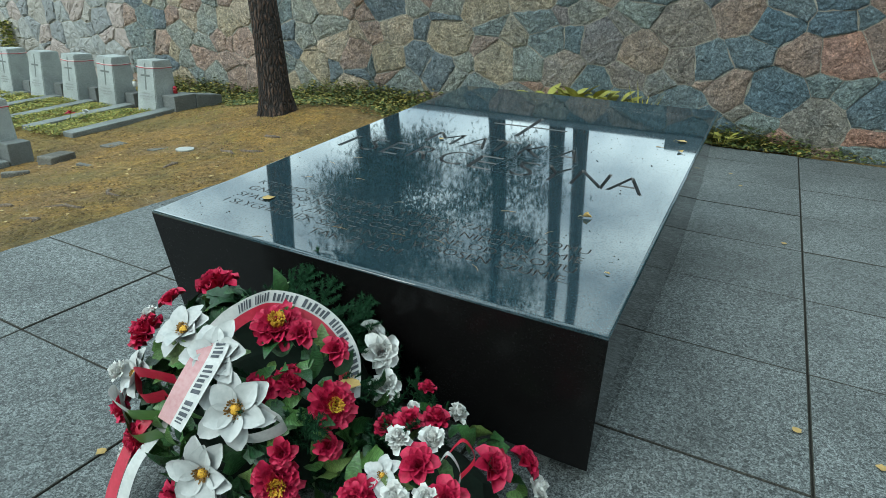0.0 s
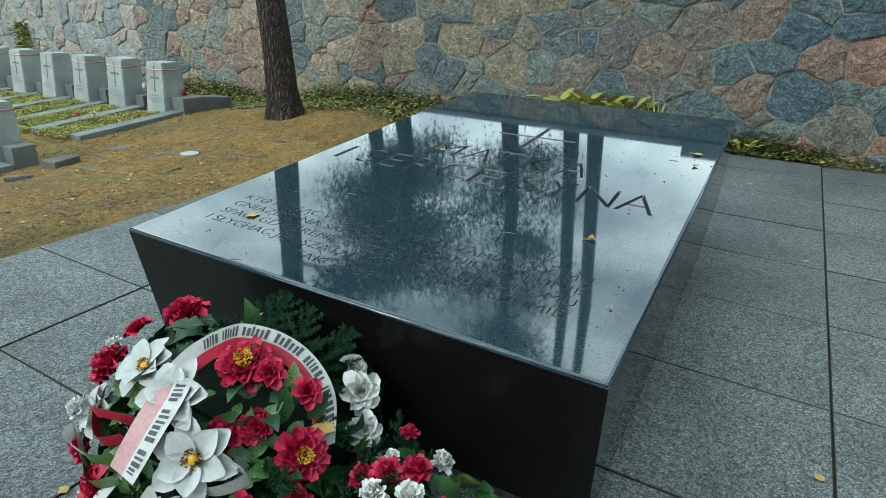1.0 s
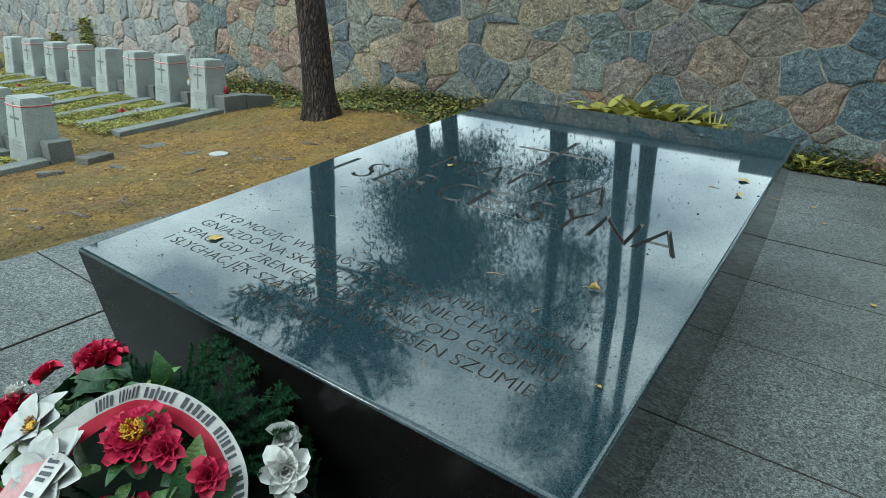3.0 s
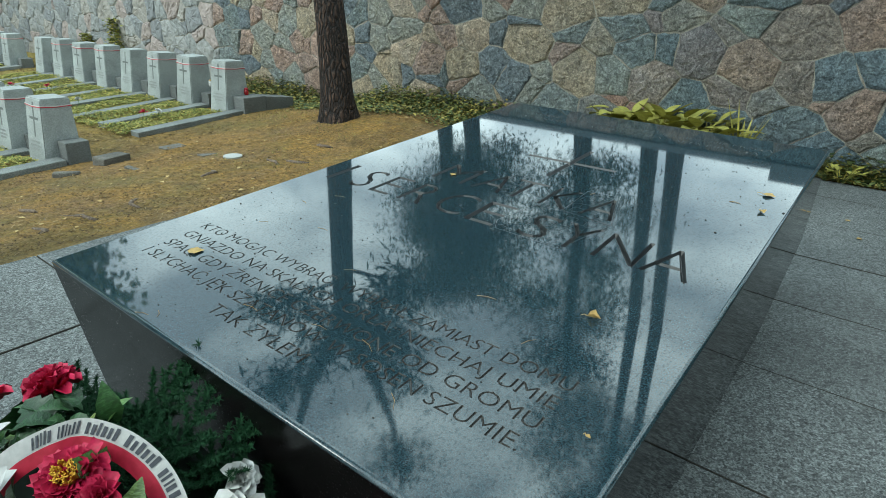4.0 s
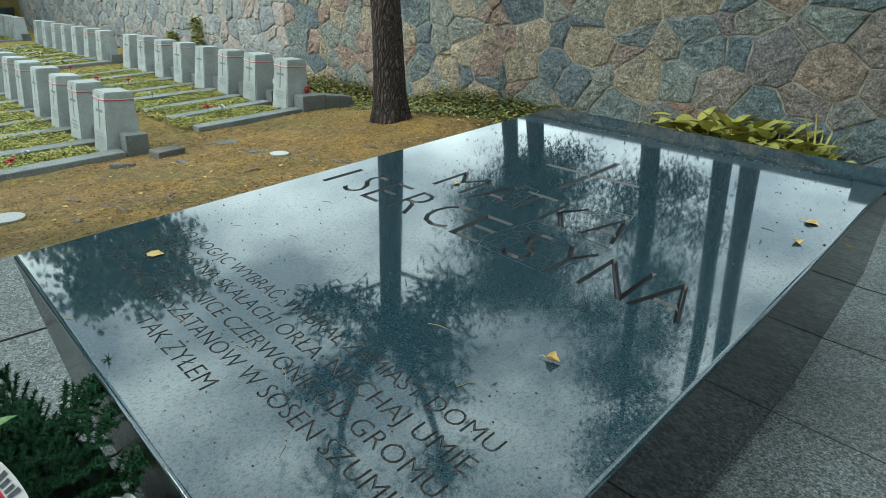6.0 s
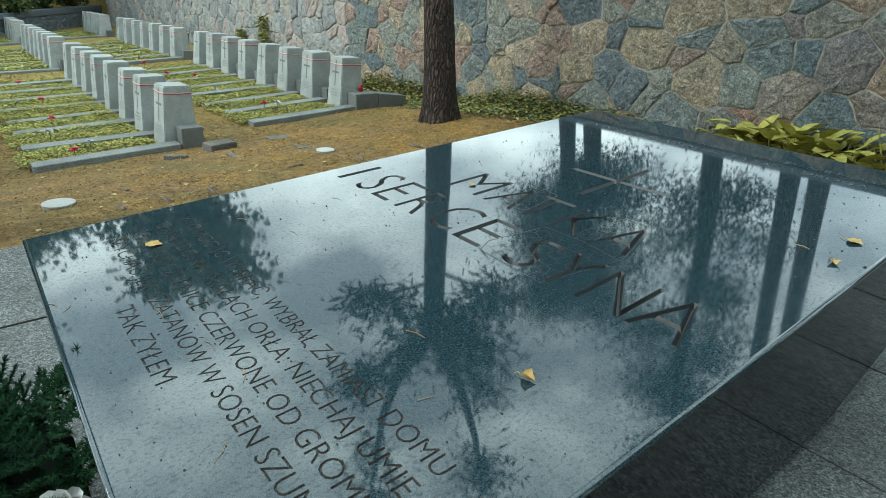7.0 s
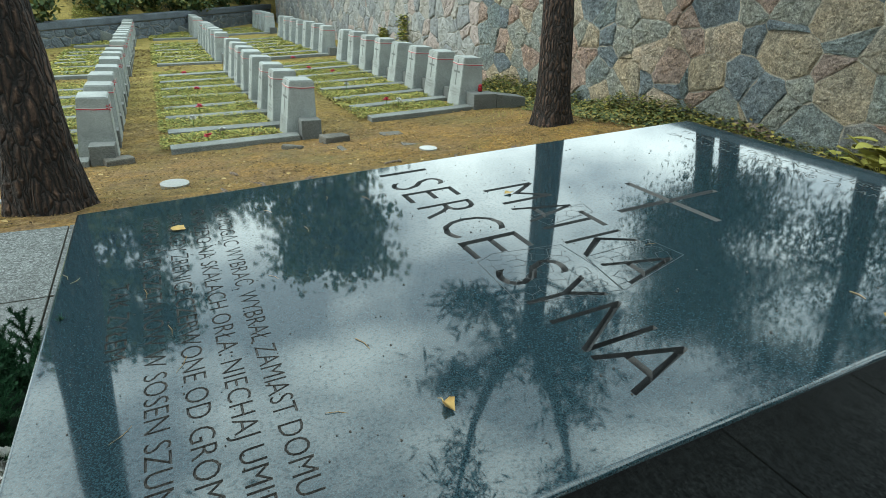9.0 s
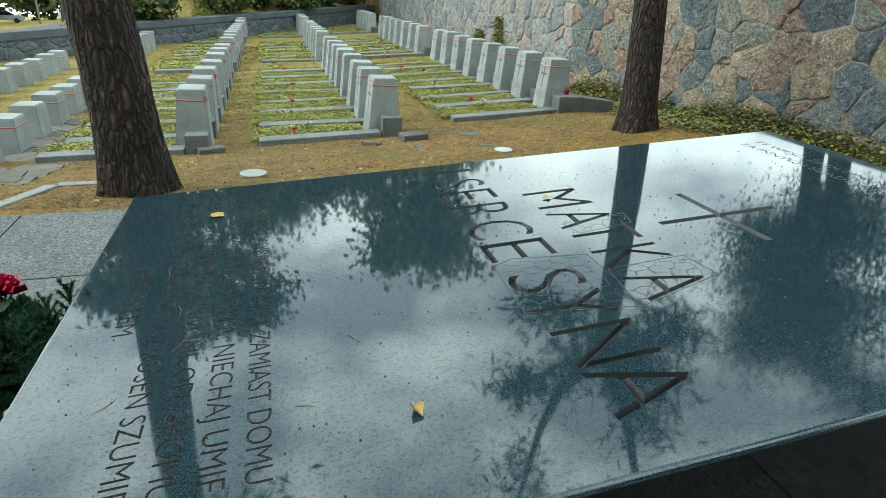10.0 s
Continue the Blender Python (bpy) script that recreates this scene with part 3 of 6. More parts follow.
# ---- fieldstone walls ----
def cell_polys(x0, x1, z0, z1, dx, dz, jit, rnd, vary=0.0):
    """Irregular many-sided cells that fill a rectangle."""
    nx_, nz_ = int((x1 - x0) / dx) + 3, int((z1 - z0) / dz) + 3
    grid, weight = {}, {}
    for i in range(-1, nx_):
        for k in range(-1, nz_):
            sx = x0 + (i + 0.5 * (k % 2) + rnd.uniform(-jit, jit)) * dx
            sz = z0 + (k + 0.5 + rnd.uniform(-jit, jit)) * dz
            grid[(i, k)] = (sx, sz)
            weight[(i, k)] = rnd.uniform(-vary, vary)
    out = []
    for (i, k), (sx, sz) in grid.items():
        poly = [(sx - 2 * dx, sz - 2 * dz), (sx + 2 * dx, sz - 2 * dz), (sx + 2 * dx, sz + 2 * dz), (sx - 2 * dx, sz + 2 * dz)]
        planes = [((1, 0), x1), ((-1, 0), -x0), ((0, 1), z1), ((0, -1), -z0)]
        for a in range(-3, 4):
            for b in range(-3, 4):
                q = grid.get((i + a, k + b))
                if q and (a or b):
                    nx2, nz2 = (q[0] - sx) / dx / dx, (q[1] - sz) / dz / dz
                    mx, mz = (q[0] + sx) / 2, (q[1] + sz) / 2
                    planes.append(((nx2, nz2), nx2 * mx + nz2 * mz + (weight[(i, k)] - weight[(i + a, k + b)]) / 2))
        for (a, b), c in planes:
            res = []
            for p, q in zip(poly, poly[1:] + poly[:1]):
                dp, dq = a * p[0] + b * p[1] - c, a * q[0] + b * q[1] - c
                if dp <= 0:
                    res.append(p)
                if dp * dq < 0:
                    t = dp / (dp - dq)
                    res.append((p[0] + t * (q[0] - p[0]), p[1] + t * (q[1] - p[1])))
            poly = res
            if len(poly) < 3:
                break
        if len(poly) >= 3:
            area = abs(sum(p[0] * q[1] - q[0] * p[1] for p, q in zip(poly, poly[1:] + poly[:1]))) / 2
            if area > 0.012 * dx * dz:
                out.append(poly)
    return out


def stone_geo(poly, gap, depth, rnd, rough=0.011):
    """One split wall stone facing -y about its own centre: (centre, vertices, faces)."""
    cx = sum(p[0] for p in poly) / len(poly)
    cz = sum(p[1] for p in poly) / len(poly)
    clean = []
    for p, q in zip(poly, poly[1:] + poly[:1]):
        l = math.hypot(q[0] - p[0], q[1] - p[1])
        if l < 0.015:
            continue
        clean.append(p)
        cuts_ = max(0, int(l / 0.085))
        for c in range(cuts_):
            t = (c + 1) / (cuts_ + 1)
            s = rnd.uniform(-0.011, 0.011)
            clean.append((p[0] + t * (q[0] - p[0]) - s * (q[1] - p[1]) / l, p[1] + t * (q[1] - p[1]) + s * (q[0] - p[0]) / l))
    n = len(clean)
    if n < 3:
        return None
    verts, faces = [], []
    tilt_x, tilt_z = rnd.uniform(-0.07, 0.07), rnd.uniform(-0.07, 0.07)
    for shrink, y in ((1.0, 0.03), (1.0, -0.0075), (0.93, -depth * 0.7), (0.76, -depth * 1.1), (0.5, -depth * 1.25), (0.24, -depth * 1.3)):
        for x, z in clean:
            dx, dz = x - cx, z - cz
            r = math.hypot(dx, dz)
            k = max(0.05, (r - gap) / r) * (shrink if shrink == 1.0 else shrink + rnd.uniform(-0.045, 0.045))
            yy = y
            if shrink < 1.0:
                yy = min(y + tilt_x * dx * k + tilt_z * dz * k + rnd.uniform(-rough, rough), -0.011)
            verts.append((dx * k, yy, dz * k))
    for ring in range(5):
        for k in range(n):
            a, b = ring * n + k, ring * n + (k + 1) % n
            faces.append((a, b, b + n, a + n))
    c = len(verts)
    verts.append((0.0, -depth * 1.3 + rnd.uniform(-rough, rough), 0.0))
    for k in range(n):
        faces.append((5 * n + k, 5 * n + (k + 1) % n, c))
    return (cx, cz), verts, faces


WALL_Y = 6.6
wall = holder("wall_north", pose(0, 0, 0), "tall retaining wall of many-coloured split fieldstones with pale mortar", "wall", kind="structure")
bm = bmesh.new()
block(bm, -33.0, 9.0, WALL_Y - 0.006, WALL_Y + 0.5, -1.4, 2.04)
part("mortar", bm, MORTAR, wall)
bm = bmesh.new()
block(bm, -33.1, 1.02, WALL_Y - 0.06, WALL_Y + 0.55, 2.04, 2.13, 0.015)
part("coping", bm, COPING, wall)
bm = bmesh.new()
block(bm, 1.024, 9.1, WALL_Y - 0.06, WALL_Y + 0.55, 2.04, 2.255, 0.015)
part("coping", bm, COPING, wall)
wrnd = random.Random(23)
fv, ff = [], []
for poly in cell_polys(-33.0, 9.0, -1.2, 2.04, 0.43, 0.34, 0.43, wrnd, 0.36):
    g = stone_geo(poly, 0.0065, wrnd.uniform(0.018, 0.04), wrnd)
    if not g:
        continue
    (cx, cz), vs, fs = g
    if cz < -0.5 and cx > -9:
        continue
    if -9.4 < cx < 4.4:
        shared("stone", raw_mesh("stone", vs, fs, RUBBLE), wall, pose(cx, WALL_Y, cz))
    else:
        o = len(fv)
        fv += [(x + cx, y + WALL_Y, z + cz) for x, y, z in vs]
        ff += [tuple(i + o for i in f) for f in fs]
far_stones = shared("stone_field", raw_mesh("stone_field", fv, ff, RUBBLE_FAR), wall, pose(0, 0, 0))
tagged(far_stones, "more fieldstones of the same wall", kind="stuff")

# the low cross wall at the far end of the graves
A, B = Vector((far_line(-10.5), -10.5, 0)), Vector((far_line(6.4), 6.4, 0))
L = (B - A).length
yaw = math.degrees(math.atan2(B.y - A.y, B.x - A.x))
fm = pose(A.x, A.y, -0.5, 0, -0.95, yaw)
wall2 = holder("wall_west", fm, "low grey fieldstone wall with a dark flat coping", "wall", kind="structure")
bm = bmesh.new()
block(bm, 0, L, -0.004, 0.36, -1.8, 0.02)
part("mortar", bm, MORTAR, wall2)
bm = bmesh.new()
block(bm, 0, L, -0.07, 0.42, 0.02, 0.24, 0.02)
part("coping", bm, COPING, wall2)
fv, ff = [], []
for poly in cell_polys(0, L, -1.5, 0.0, 0.48, 0.32, 0.38, wrnd):
    g = stone_geo(poly, 0.012, wrnd.uniform(0.02, 0.045), wrnd)
    if g:
        (cx, cz), vs, fs = g
        o = len(fv)
        fv += [(x + cx, y, z + cz) for x, y, z in vs]
        ff += [tuple(i + o for i in f) for f in fs]
st = shared("stone_field", raw_mesh("stone_field", fv, ff, RUBBLE_BLUE), wall2, pose(0, 0, 0))
tagged(st, kind="stuff")

# ---- headstones and graves ----
def headstone_meshes():
    bm = bmesh.new()
    r = bmesh.ops.create_cube(bm, size=1)
    for v in r["verts"]:
        hi = v.co.z > 0
        hx = 0.215 if hi else 0.26
        y0, y1 = (0.05, 0.40) if hi else (-0.04, 0.44)
        v.co = Vector((math.copysign(hx, v.co.x), y0 if v.co.y < 0 else y1, 0.84 if hi else -0.1))
    bmesh.ops.bevel(bm, geom=list(bm.edges), offset=0.014, segments=2, affect="EDGES")
    # a shallow pitched top
    for v in bm.verts:
        if v.co.z > 0.835:
            v.co.z += 0.012 * (1 - abs(v.co.x) / 0.22)
    stone = mesh_of("headstone_body", bm, HEADSTONE)

    def face_y(z):
        return -0.04 + 0.09 * (z + 0.1) / 0.94

    def on_face(bm, x0, x1, z0, z1, depth=0.006):
        vs = []
        for x, z in ((x0, z0), (x1, z0), (x1, z1), (x0, z1)):
            vs.append((x, face_y(z) - 0.002, z))
        a = [bm.verts.new(v) for v in vs]
        b = [bm.verts.new((x, y + depth + 0.004, z)) for x, y, z in vs]
        bm.faces.new(a)
        for k in range(4):
            bm.faces.new((a[(k + 1) % 4], a[k], b[k], b[(k + 1) % 4]))

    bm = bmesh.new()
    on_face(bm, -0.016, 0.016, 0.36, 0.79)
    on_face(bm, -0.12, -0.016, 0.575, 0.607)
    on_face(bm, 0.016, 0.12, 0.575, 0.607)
    crossm = mesh_of("carved_cross", bm, CROSS_SHADE)
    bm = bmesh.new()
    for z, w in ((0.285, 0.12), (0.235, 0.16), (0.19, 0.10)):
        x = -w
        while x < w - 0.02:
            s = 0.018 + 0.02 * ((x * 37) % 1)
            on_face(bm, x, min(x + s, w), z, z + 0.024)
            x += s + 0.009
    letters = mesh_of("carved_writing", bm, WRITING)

    def band(z0, z1, off):
        bm = bmesh.new()
        cols = []
        for z in (z0, z1):
            t = (z + 0.1) / 0.94
            hx = 0.26 - 0.045 * t + off
            y0 = -0.04 + 0.09 * t - off
            y1 = 0.44 - 0.04 * t + off
            cols.append([bm.verts.new((x, y, z + 0.006 * s)) for x, y, s in ((-hx, y0, 1), (0, y0 - 0.002, -1), (hx, y0, 1), (hx, (y0 + y1) / 2, -1), (hx, y1, 0), (-hx, y1, 0))])
        for k in range(6):
            bm.faces.new((cols[0][k], cols[0][(k + 1) % 6], cols[1][(k + 1) % 6], cols[1][k]))
        return bm

    rw = mesh_of("ribbon_white", band(0.722, 0.734, 0.004), RIBBON_W)
    rr = mesh_of("ribbon_red", band(0.711, 0.722, 0.004), RIBBON_R)
    # bow at the back corner
    bm = bmesh.new()
    for a in range(5):
        ang = a * 1.25
        dx, dz = math.cos(ang) * 0.034, math.sin(ang) * 0.034
        p = [bm.verts.new(v) for v in ((0.225, 0.4, 0.72), (0.232, 0.4 + dx - dz * 0.25, 0.72 + dz + dx * 0.25), (0.24, 0.4 + dx * 1.2, 0.72 + dz * 1.2), (0.232, 0.4 + dx + dz * 0.25, 0.72 + dz - dx * 0.25))]
        bm.faces.new(p)
    bow = mesh_of("ribbon_bow", bm, RIBBON_R)
    return stone, crossm, letters, rw, rr, bow


HS = headstone_meshes()


def headstone(x, y, z, label, ribbon=True, bow=False):
    h = holder("headstone", pose(x, y, z, rng.uniform(-1.5, 0.8), rng.uniform(-1.2, 1.2), rng.uniform(-2, 2)) @ Matrix.Scale(0.91, 4), label, "headstone", "rows of headstones")
    shared("stone_body", HS[0], h, pose(0, 0, 0))
    shared("carved_cross", HS[1], h, pose(0, 0, 0), "carved cross as a flat face with its shade in the colour")
    tagged(shared("carved_writing", HS[2], h, pose(0, 0, 0), "worn carved lines of writing, the shade of the cuts in the colour"), kind="stuff")
    if ribbon:
        dz = rng.uniform(-0.02, 0.03)
        shared("white_ribbon", HS[3], h, pose(0, 0, dz), "white ribbon")
        shared("red_ribbon", HS[4], h, pose(0, 0, dz), "red ribbon")
    if bow:
        shared("ribbon_bow", HS[5], h, pose(0, 0, 0), "tied red bow")
    return h


def border_mesh(length):
    bm = bmesh.new()
    block(bm, -0.115, 0.115, -length, 0.0, -0.25, 0.052, 0.012)
    return mesh_of("grave_border", bm, BORDER)


BORDERS = {1.8: border_mesh(1.66), 1.7: border_mesh(1.56)}
bm = bmesh.new()
block(bm, -0.11, 0.11, -0.1, 0.16, -0.25, 0.24, 0.01)
PLINTH_ME = mesh_of("low_plinth", bm, PLINTH)


def leaf_bits(verts, faces, p, size, rnd, up=0.6):
    """One small folded leaf."""
    a = rnd.uniform(0, 6.283)
    d = Vector((math.cos(a), math.sin(a), rnd.uniform(-0.2, up)))
    s = d.cross(Vector((0, 0, 1))).normalized() * (size * 0.42)
    d = d.normalized() * size
    n = s.cross(d).normalized() * (size * 0.14)
    o = len(verts)
    p = Vector(p)
    for q in (p, p + d * 0.5 + s + n, p + d, p + d * 0.5 - s + n):
        verts.append(tuple(q))
    faces.append((o, o + 1, o + 2))
    faces.append((o, o + 2, o + 3))


def patch(name, x0, x1, y0, y1, n, size, material, label, gaps=(), hump=0.065):
    rnd = random.Random(hash((round(x0 * 10), round(y0 * 10))) % 9999)
    vs, fs = [], []
    for _ in range(n):
        x, y = rnd.uniform(x0, x1), rnd.uniform(y0, y1)
        if any(abs(x - g) < 0.1 for g in gaps):
            continue
        z = land(x, y) + 0.02 + hump * max(0.0, 0.6 + noise.noise((x * 2.2, y * 2.2, 1.7))) * rnd.random()
        leaf_bits(vs, fs, (x, y, z), size * rnd.uniform(0.6, 1.3), rnd)
    ob = new(name, raw_mesh(name, vs, fs, material))
    return tagged(ob, label, "ground cover", kind="stuff")


def small_bloom(x, y, z, material, label):
    rnd = random.Random(int(x * 1000))
    vs, fs = [], []
    for k in range(26):
        a = rnd.uniform(0, 6.283)
        e = rnd.uniform(0.1, 1.4)
        d = Vector((math.cos(a) * math.cos(e), math.sin(a) * math.cos(e), math.sin(e)))
        leaf_bits(vs, fs, Vector((0, 0, 0.02)) + d * 0.034, 0.05, rnd, 1.0)
    h = holder("grave_flower", pose(x, y, z), label, "flower", "flowers on the graves")
    shared("petals", raw_mesh("petals", vs, fs, material), h, pose(0, 0, 0))
    bm = bmesh.new()
    tube(bm, [(0, 0, -0.1), (0, 0, 0.03)], [0.006, 0.004], 5)
    part("stem", bm, GREEN, h)


ROWS = [
    # y of the face, start x, group sizes and spacing, label
    (4.70, -6.47, [(8, 1.0, 0.0), (7, 1.08, 1.0), (5, 0.85, 2.0)], 1.8, 0.36),
    (1.84, -5.72, [(8, 1.04, 0.0), (7, 1.0, 1.3), (5, 0.9, 1.6)], 1.7, 0.34),
    (-0.56, -5.5, [(7, 1.05, 0.0), (7, 1.0, 1.0), (4, 1.0, 1.2)], 1.7, 0.5),
]
for row, (y, x, groups, length, side) in enumerate(ROWS):
    for gi, (count, step, gap) in enumerate(groups):
        x -= gap
        gx0 = x
        strips = []
        for k in range(count):
            z = land(x, y) + (0.02 if row == 0 else -0.01)
            headstone(x, y, z, "pale grey granite headstone with sunken cross and white-red ribbon" if (k + gi) % 4 != 3 else "pale grey granite headstone with sunken cross beside ivy", (k + gi) % 4 != 3 or k == 0, row == 2 and k % 2 == 0)
            bx = x + side
            if gi < 2 or k in (0, 2, 4):
                strips.append(bx)
                b = new("grave_border", BORDERS[length])
                zh, zf = land(bx, y + 0.12), land(bx, y - length + 0.2)
                b.matrix_world = pose(bx, y + 0.12, zh + rng.uniform(-0.01, 0.01) + (0.02 if k == 0 else 0.0), math.degrees(math.atan2(zh - zf, length)), rng.uniform(-1, 1), rng.uniform(-0.8, 0.8))
                tagged(b, "long flat grey stone border between two graves", "grave border", "borders between the graves")
                if not (row == 0 and k == 0 and gi == 0):
                    p = new("low_plinth", PLINTH_ME)
                    p.matrix_world = pose(bx, y + 0.24, land(bx, y + 0.2) + rng.uniform(-0.02, 0.02), 0, 0, rng.uniform(-2, 2))
                    tagged(p, "dark grey plinth block at the head of a grave border", "plinth", "plinths between the headstones")
            x -= step
        n = 4600 if gi == 0 else 1500
        patch("grave_groundcover", x + step - 0.3, gx0 + 0.3, y - length + 0.15, y - 0.05, n * count, 0.032 if gi == 0 else 0.058, COVER, "low yellow-green ground cover growing over the graves", strips)
    # loose flowers
x0 = -5.6
for k, (fx, fy, red) in enumerate([(-5.5, 0.85, 1), (-5.75, 1.05, 0), (-6.7, 0.75, 0), (-7.7, 0.9, 1), (-9.6, 1.0, 1), (-6.9, 3.7, 1), (-6.75, 3.85, 0), (-8.9, 3.6, 0), (-10.7, 3.8, 1), (-11.6, 3.5, 1), (-5.4, -1.3, 1), (-6.6, -1.2, 1), (-7.5, -1.3, 1), (-8.8, -1.2, 0), (-12.2, 0.9, 1), (-13.9, 3.6, 1), (-4.55, -1.25, 1), (-4.7, -1.32, 0)]):
    small_bloom(fx, fy, land(fx, fy) + 0.11, RED if red else WHITE, "single red artificial flower lying on a grave" if red else "single white artificial flower lying on a grave")

# rows further down, seen from behind
for y, x, n, step, sink in ((-2.75, -4.9, 10, 0.88, 0.33), (-4.6, -6.6, 10, 0.92, 0.3), (-5.9, -9.6, 5, 0.9, 0.2), (-3.3, -15.2, 6, 0.9, 0.2)):
    for k in range(n):
        headstone(x, y, land(x, y) - sink, "pale grey headstone half hidden behind the sunken path", k % 3 != 2, False)
        x -= step

# the longer stepped block that ends the upper row
bm = bmesh.new()
block(bm, -0.16, 0.14, -0.12, 0.28, -0.3, 0.30, 0.01)
block(bm, -0.14, 0.15, 0.284, 0.8, -0.3, 0.29, 0.01)
for v in bm.verts:
    if v.co.y > 0.7 and v.co.z > 0.1:
        v.co.z -= 0.06
p = ob_of("low_plinth", bm, PLINTH)
p.matrix_world = pose(-6.1, 4.92, land(-6.1, 5.0) - 0.06)
tagged(p, "long grey plinth block with sloping end beside the first headstone", "plinth", "plinths between the headstones")

# ---- trees ----
def trunk_mesh(pts, radii, sides, ridge, seed, rings):
    """A tapered trunk with bark plates, along a bent line."""
    rnd = random.Random(seed)
    vs, fs = [], []
    n = len(pts) - 1
    for i in range(rings + 1):
        t = i / rings * n
        k = min(int(t), n - 1)
        u = t - k
        p = Vector(pts[k]).lerp(Vector(pts[k + 1]), u)
        r = radii[k] * (1 - u) + radii[k + 1] * u
        for j in range(sides):
            a = 2 * math.pi * j / sides
            d = noise.noise((math.cos(a) * 5 + seed, math.sin(a) * 5, p.z * 1.1)) + 0.7 * noise.noise((math.cos(a) * 13, math.sin(a) * 13 + seed, p.z * 3.2))
            rr = r * (1 + ridge * d)
            if i < rings * 0.12:
                rr *= 1 + 0.22 * (1 - i / (rings * 0.12)) ** 2 * (1 + 0.6 * math.cos(a * 4 + seed))
            vs.append((p.x + rr * math.cos(a), p.y + rr * math.sin(a), p.z))
    for i in range(rings):
        for j in range(sides):
            j2 = (j + 1) % sides
            fs.append((i * sides + j, i * sides + j2, (i + 1) * sides + j2, (i + 1) * sides + j))
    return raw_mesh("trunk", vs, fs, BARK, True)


def tuft(vs, fs, c, size, n, ln, wd, rnd):
    for _ in range(n):
        d = Vector((rnd.gauss(0, 1), rnd.gauss(0, 1), rnd.gauss(0.25, 0.8))).normalized()
        p = Vector(c) + Vector((rnd.gauss(0, size), rnd.gauss(0, size), rnd.gauss(0, size * 0.6)))
        s = d.cross(Vector((rnd.uniform(-1, 1), rnd.uniform(-1, 1), 0.3))).normalized() * wd * rnd.uniform(0.6, 1.3)
        e = d * ln * rnd.uniform(0.6, 1.4)
        o = len(vs)
        vs.extend((tuple(p - s * 0.5), tuple(p + e * 0.5 + s), tuple(p + e), tuple(p + e * 0.5 - s)))
        fs.append((o, o + 1, o + 2, o + 3))


def tree(name, x, y, path, radii, crown, seed, label, leaf=None, sides=12, ridge=0.05, rings=24, limbs=(), tufts=10, density=26, spread=0.38, ln=0.32, wd=0.09):
    """path: trunk line over its foot; crown: (low, high, reach); limbs: extra bent limbs (start z, [points])."""
    rnd = random.Random(seed)
    z0 = land(x, y)
    t = holder(name, pose(x, y, z0 - 0.05), label, "tree")
    shared("trunk", trunk_mesh(path, radii, sides, ridge, seed, rings), t, pose(0, 0, 0))
    low, high, reach = crown
    vs, fs = [], []
    top = Vector(path[-1])

    def on_trunk(z):
        for a, b in zip(path, path[1:]):
            if a[2] <= z <= b[2]:
                return Vector(a).lerp(Vector(b), (z - a[2]) / max(1e-6, b[2] - a[2]))
        return top.copy()

    lines = []
    for pts, r in limbs:
        lines.append(([Vector(p) for p in pts], r, 0.0))
    for k in range(tufts):
        z = low + (high - low) * (k + rnd.random()) / tufts
        a = k * 2.4 + rnd.uniform(-0.4, 0.4)
        f = 1 - 0.55 * abs((z - low) / (high - low) - 0.35)
        l = reach * f * rnd.uniform(0.65, 1.1)
        s = on_trunk(min(z, top.z))
        e = s + Vector((math.cos(a) * l, math.sin(a) * l, l * rnd.uniform(0.1, 0.45)))
        mid = (s + e) / 2 + Vector((0, 0, -0.08 * l))
        lines.append(([s, mid, e], max(0.02, radii[-1] * 0.5), 0.6))
    for pts, r, f in lines:
        bm = bmesh.new()
        tube(bm, pts, [r * (1 - 0.75 * i / (len(pts) - 1)) for i in range(len(pts))], 7)
        part("limb", bm, BARK, t, smooth=True)
        for i in range(1, 7):
            u = (0.74 if f == 0.0 and r > 0.08 else 0.4) + (0.28 if f == 0.0 and r > 0.08 else 0.62) * i / 6
            q = u * (len(pts) - 1)
            j = min(int(q), len(pts) - 2)
            p = pts[j].lerp(pts[j + 1], q - j)
            tuft(vs, fs, p + Vector((rnd.gauss(0, spread * 0.6), rnd.gauss(0, spread * 0.6), rnd.gauss(0.1, spread * 0.4))), spread * rnd.uniform(0.7, 1.2), density, ln, wd, rnd)
    shared("crown", raw_mesh("crown", vs, fs, leaf or NEEDLE), t, pose(0, 0, 0))
    return t


# the two trunks that stand beside the graves
tree("pine_tree", -3.9, 4.87, [(0, 0, 0), (-0.09, 0.01, 1.0), (-0.24, 0.02, 2.5), (-0.36, -0.1, 4.6), (-0.4, -0.16, 5.5)], [0.222, 0.19, 0.178, 0.16, 0.145], (8.2, 10.0, 1.4), 3, "slender pine with rough dark brown bark beside the wall", sides=40, ridge=0.06, rings=90,
     limbs=[([(-0.40, -0.16, 5.4), (-0.76, -0.70, 6.3), (-1.06, -0.90, 7.3), (-0.86, -1.40, 8.6)], 0.13), ([(-0.40, -0.16, 5.4), (-0.11, 0.10, 6.4), (0.04, 0.30, 7.6), (-0.06, 0.50, 9.2)], 0.12),
            ([(-0.36, -0.10, 4.3), (0.04, 0.40, 4.6), (0.34, 0.80, 4.7)], 0.04), ([(-0.36, -0.10, 4.5), (-0.76, -0.50, 4.7), (-1.06, -0.90, 4.7)], 0.04), ([(-0.36, -0.10, 4.8), (-0.26, -0.30, 5), (0.04, -0.50, 5)], 0.04)], tufts=4, density=80, spread=0.24, ln=0.24, wd=0.024)
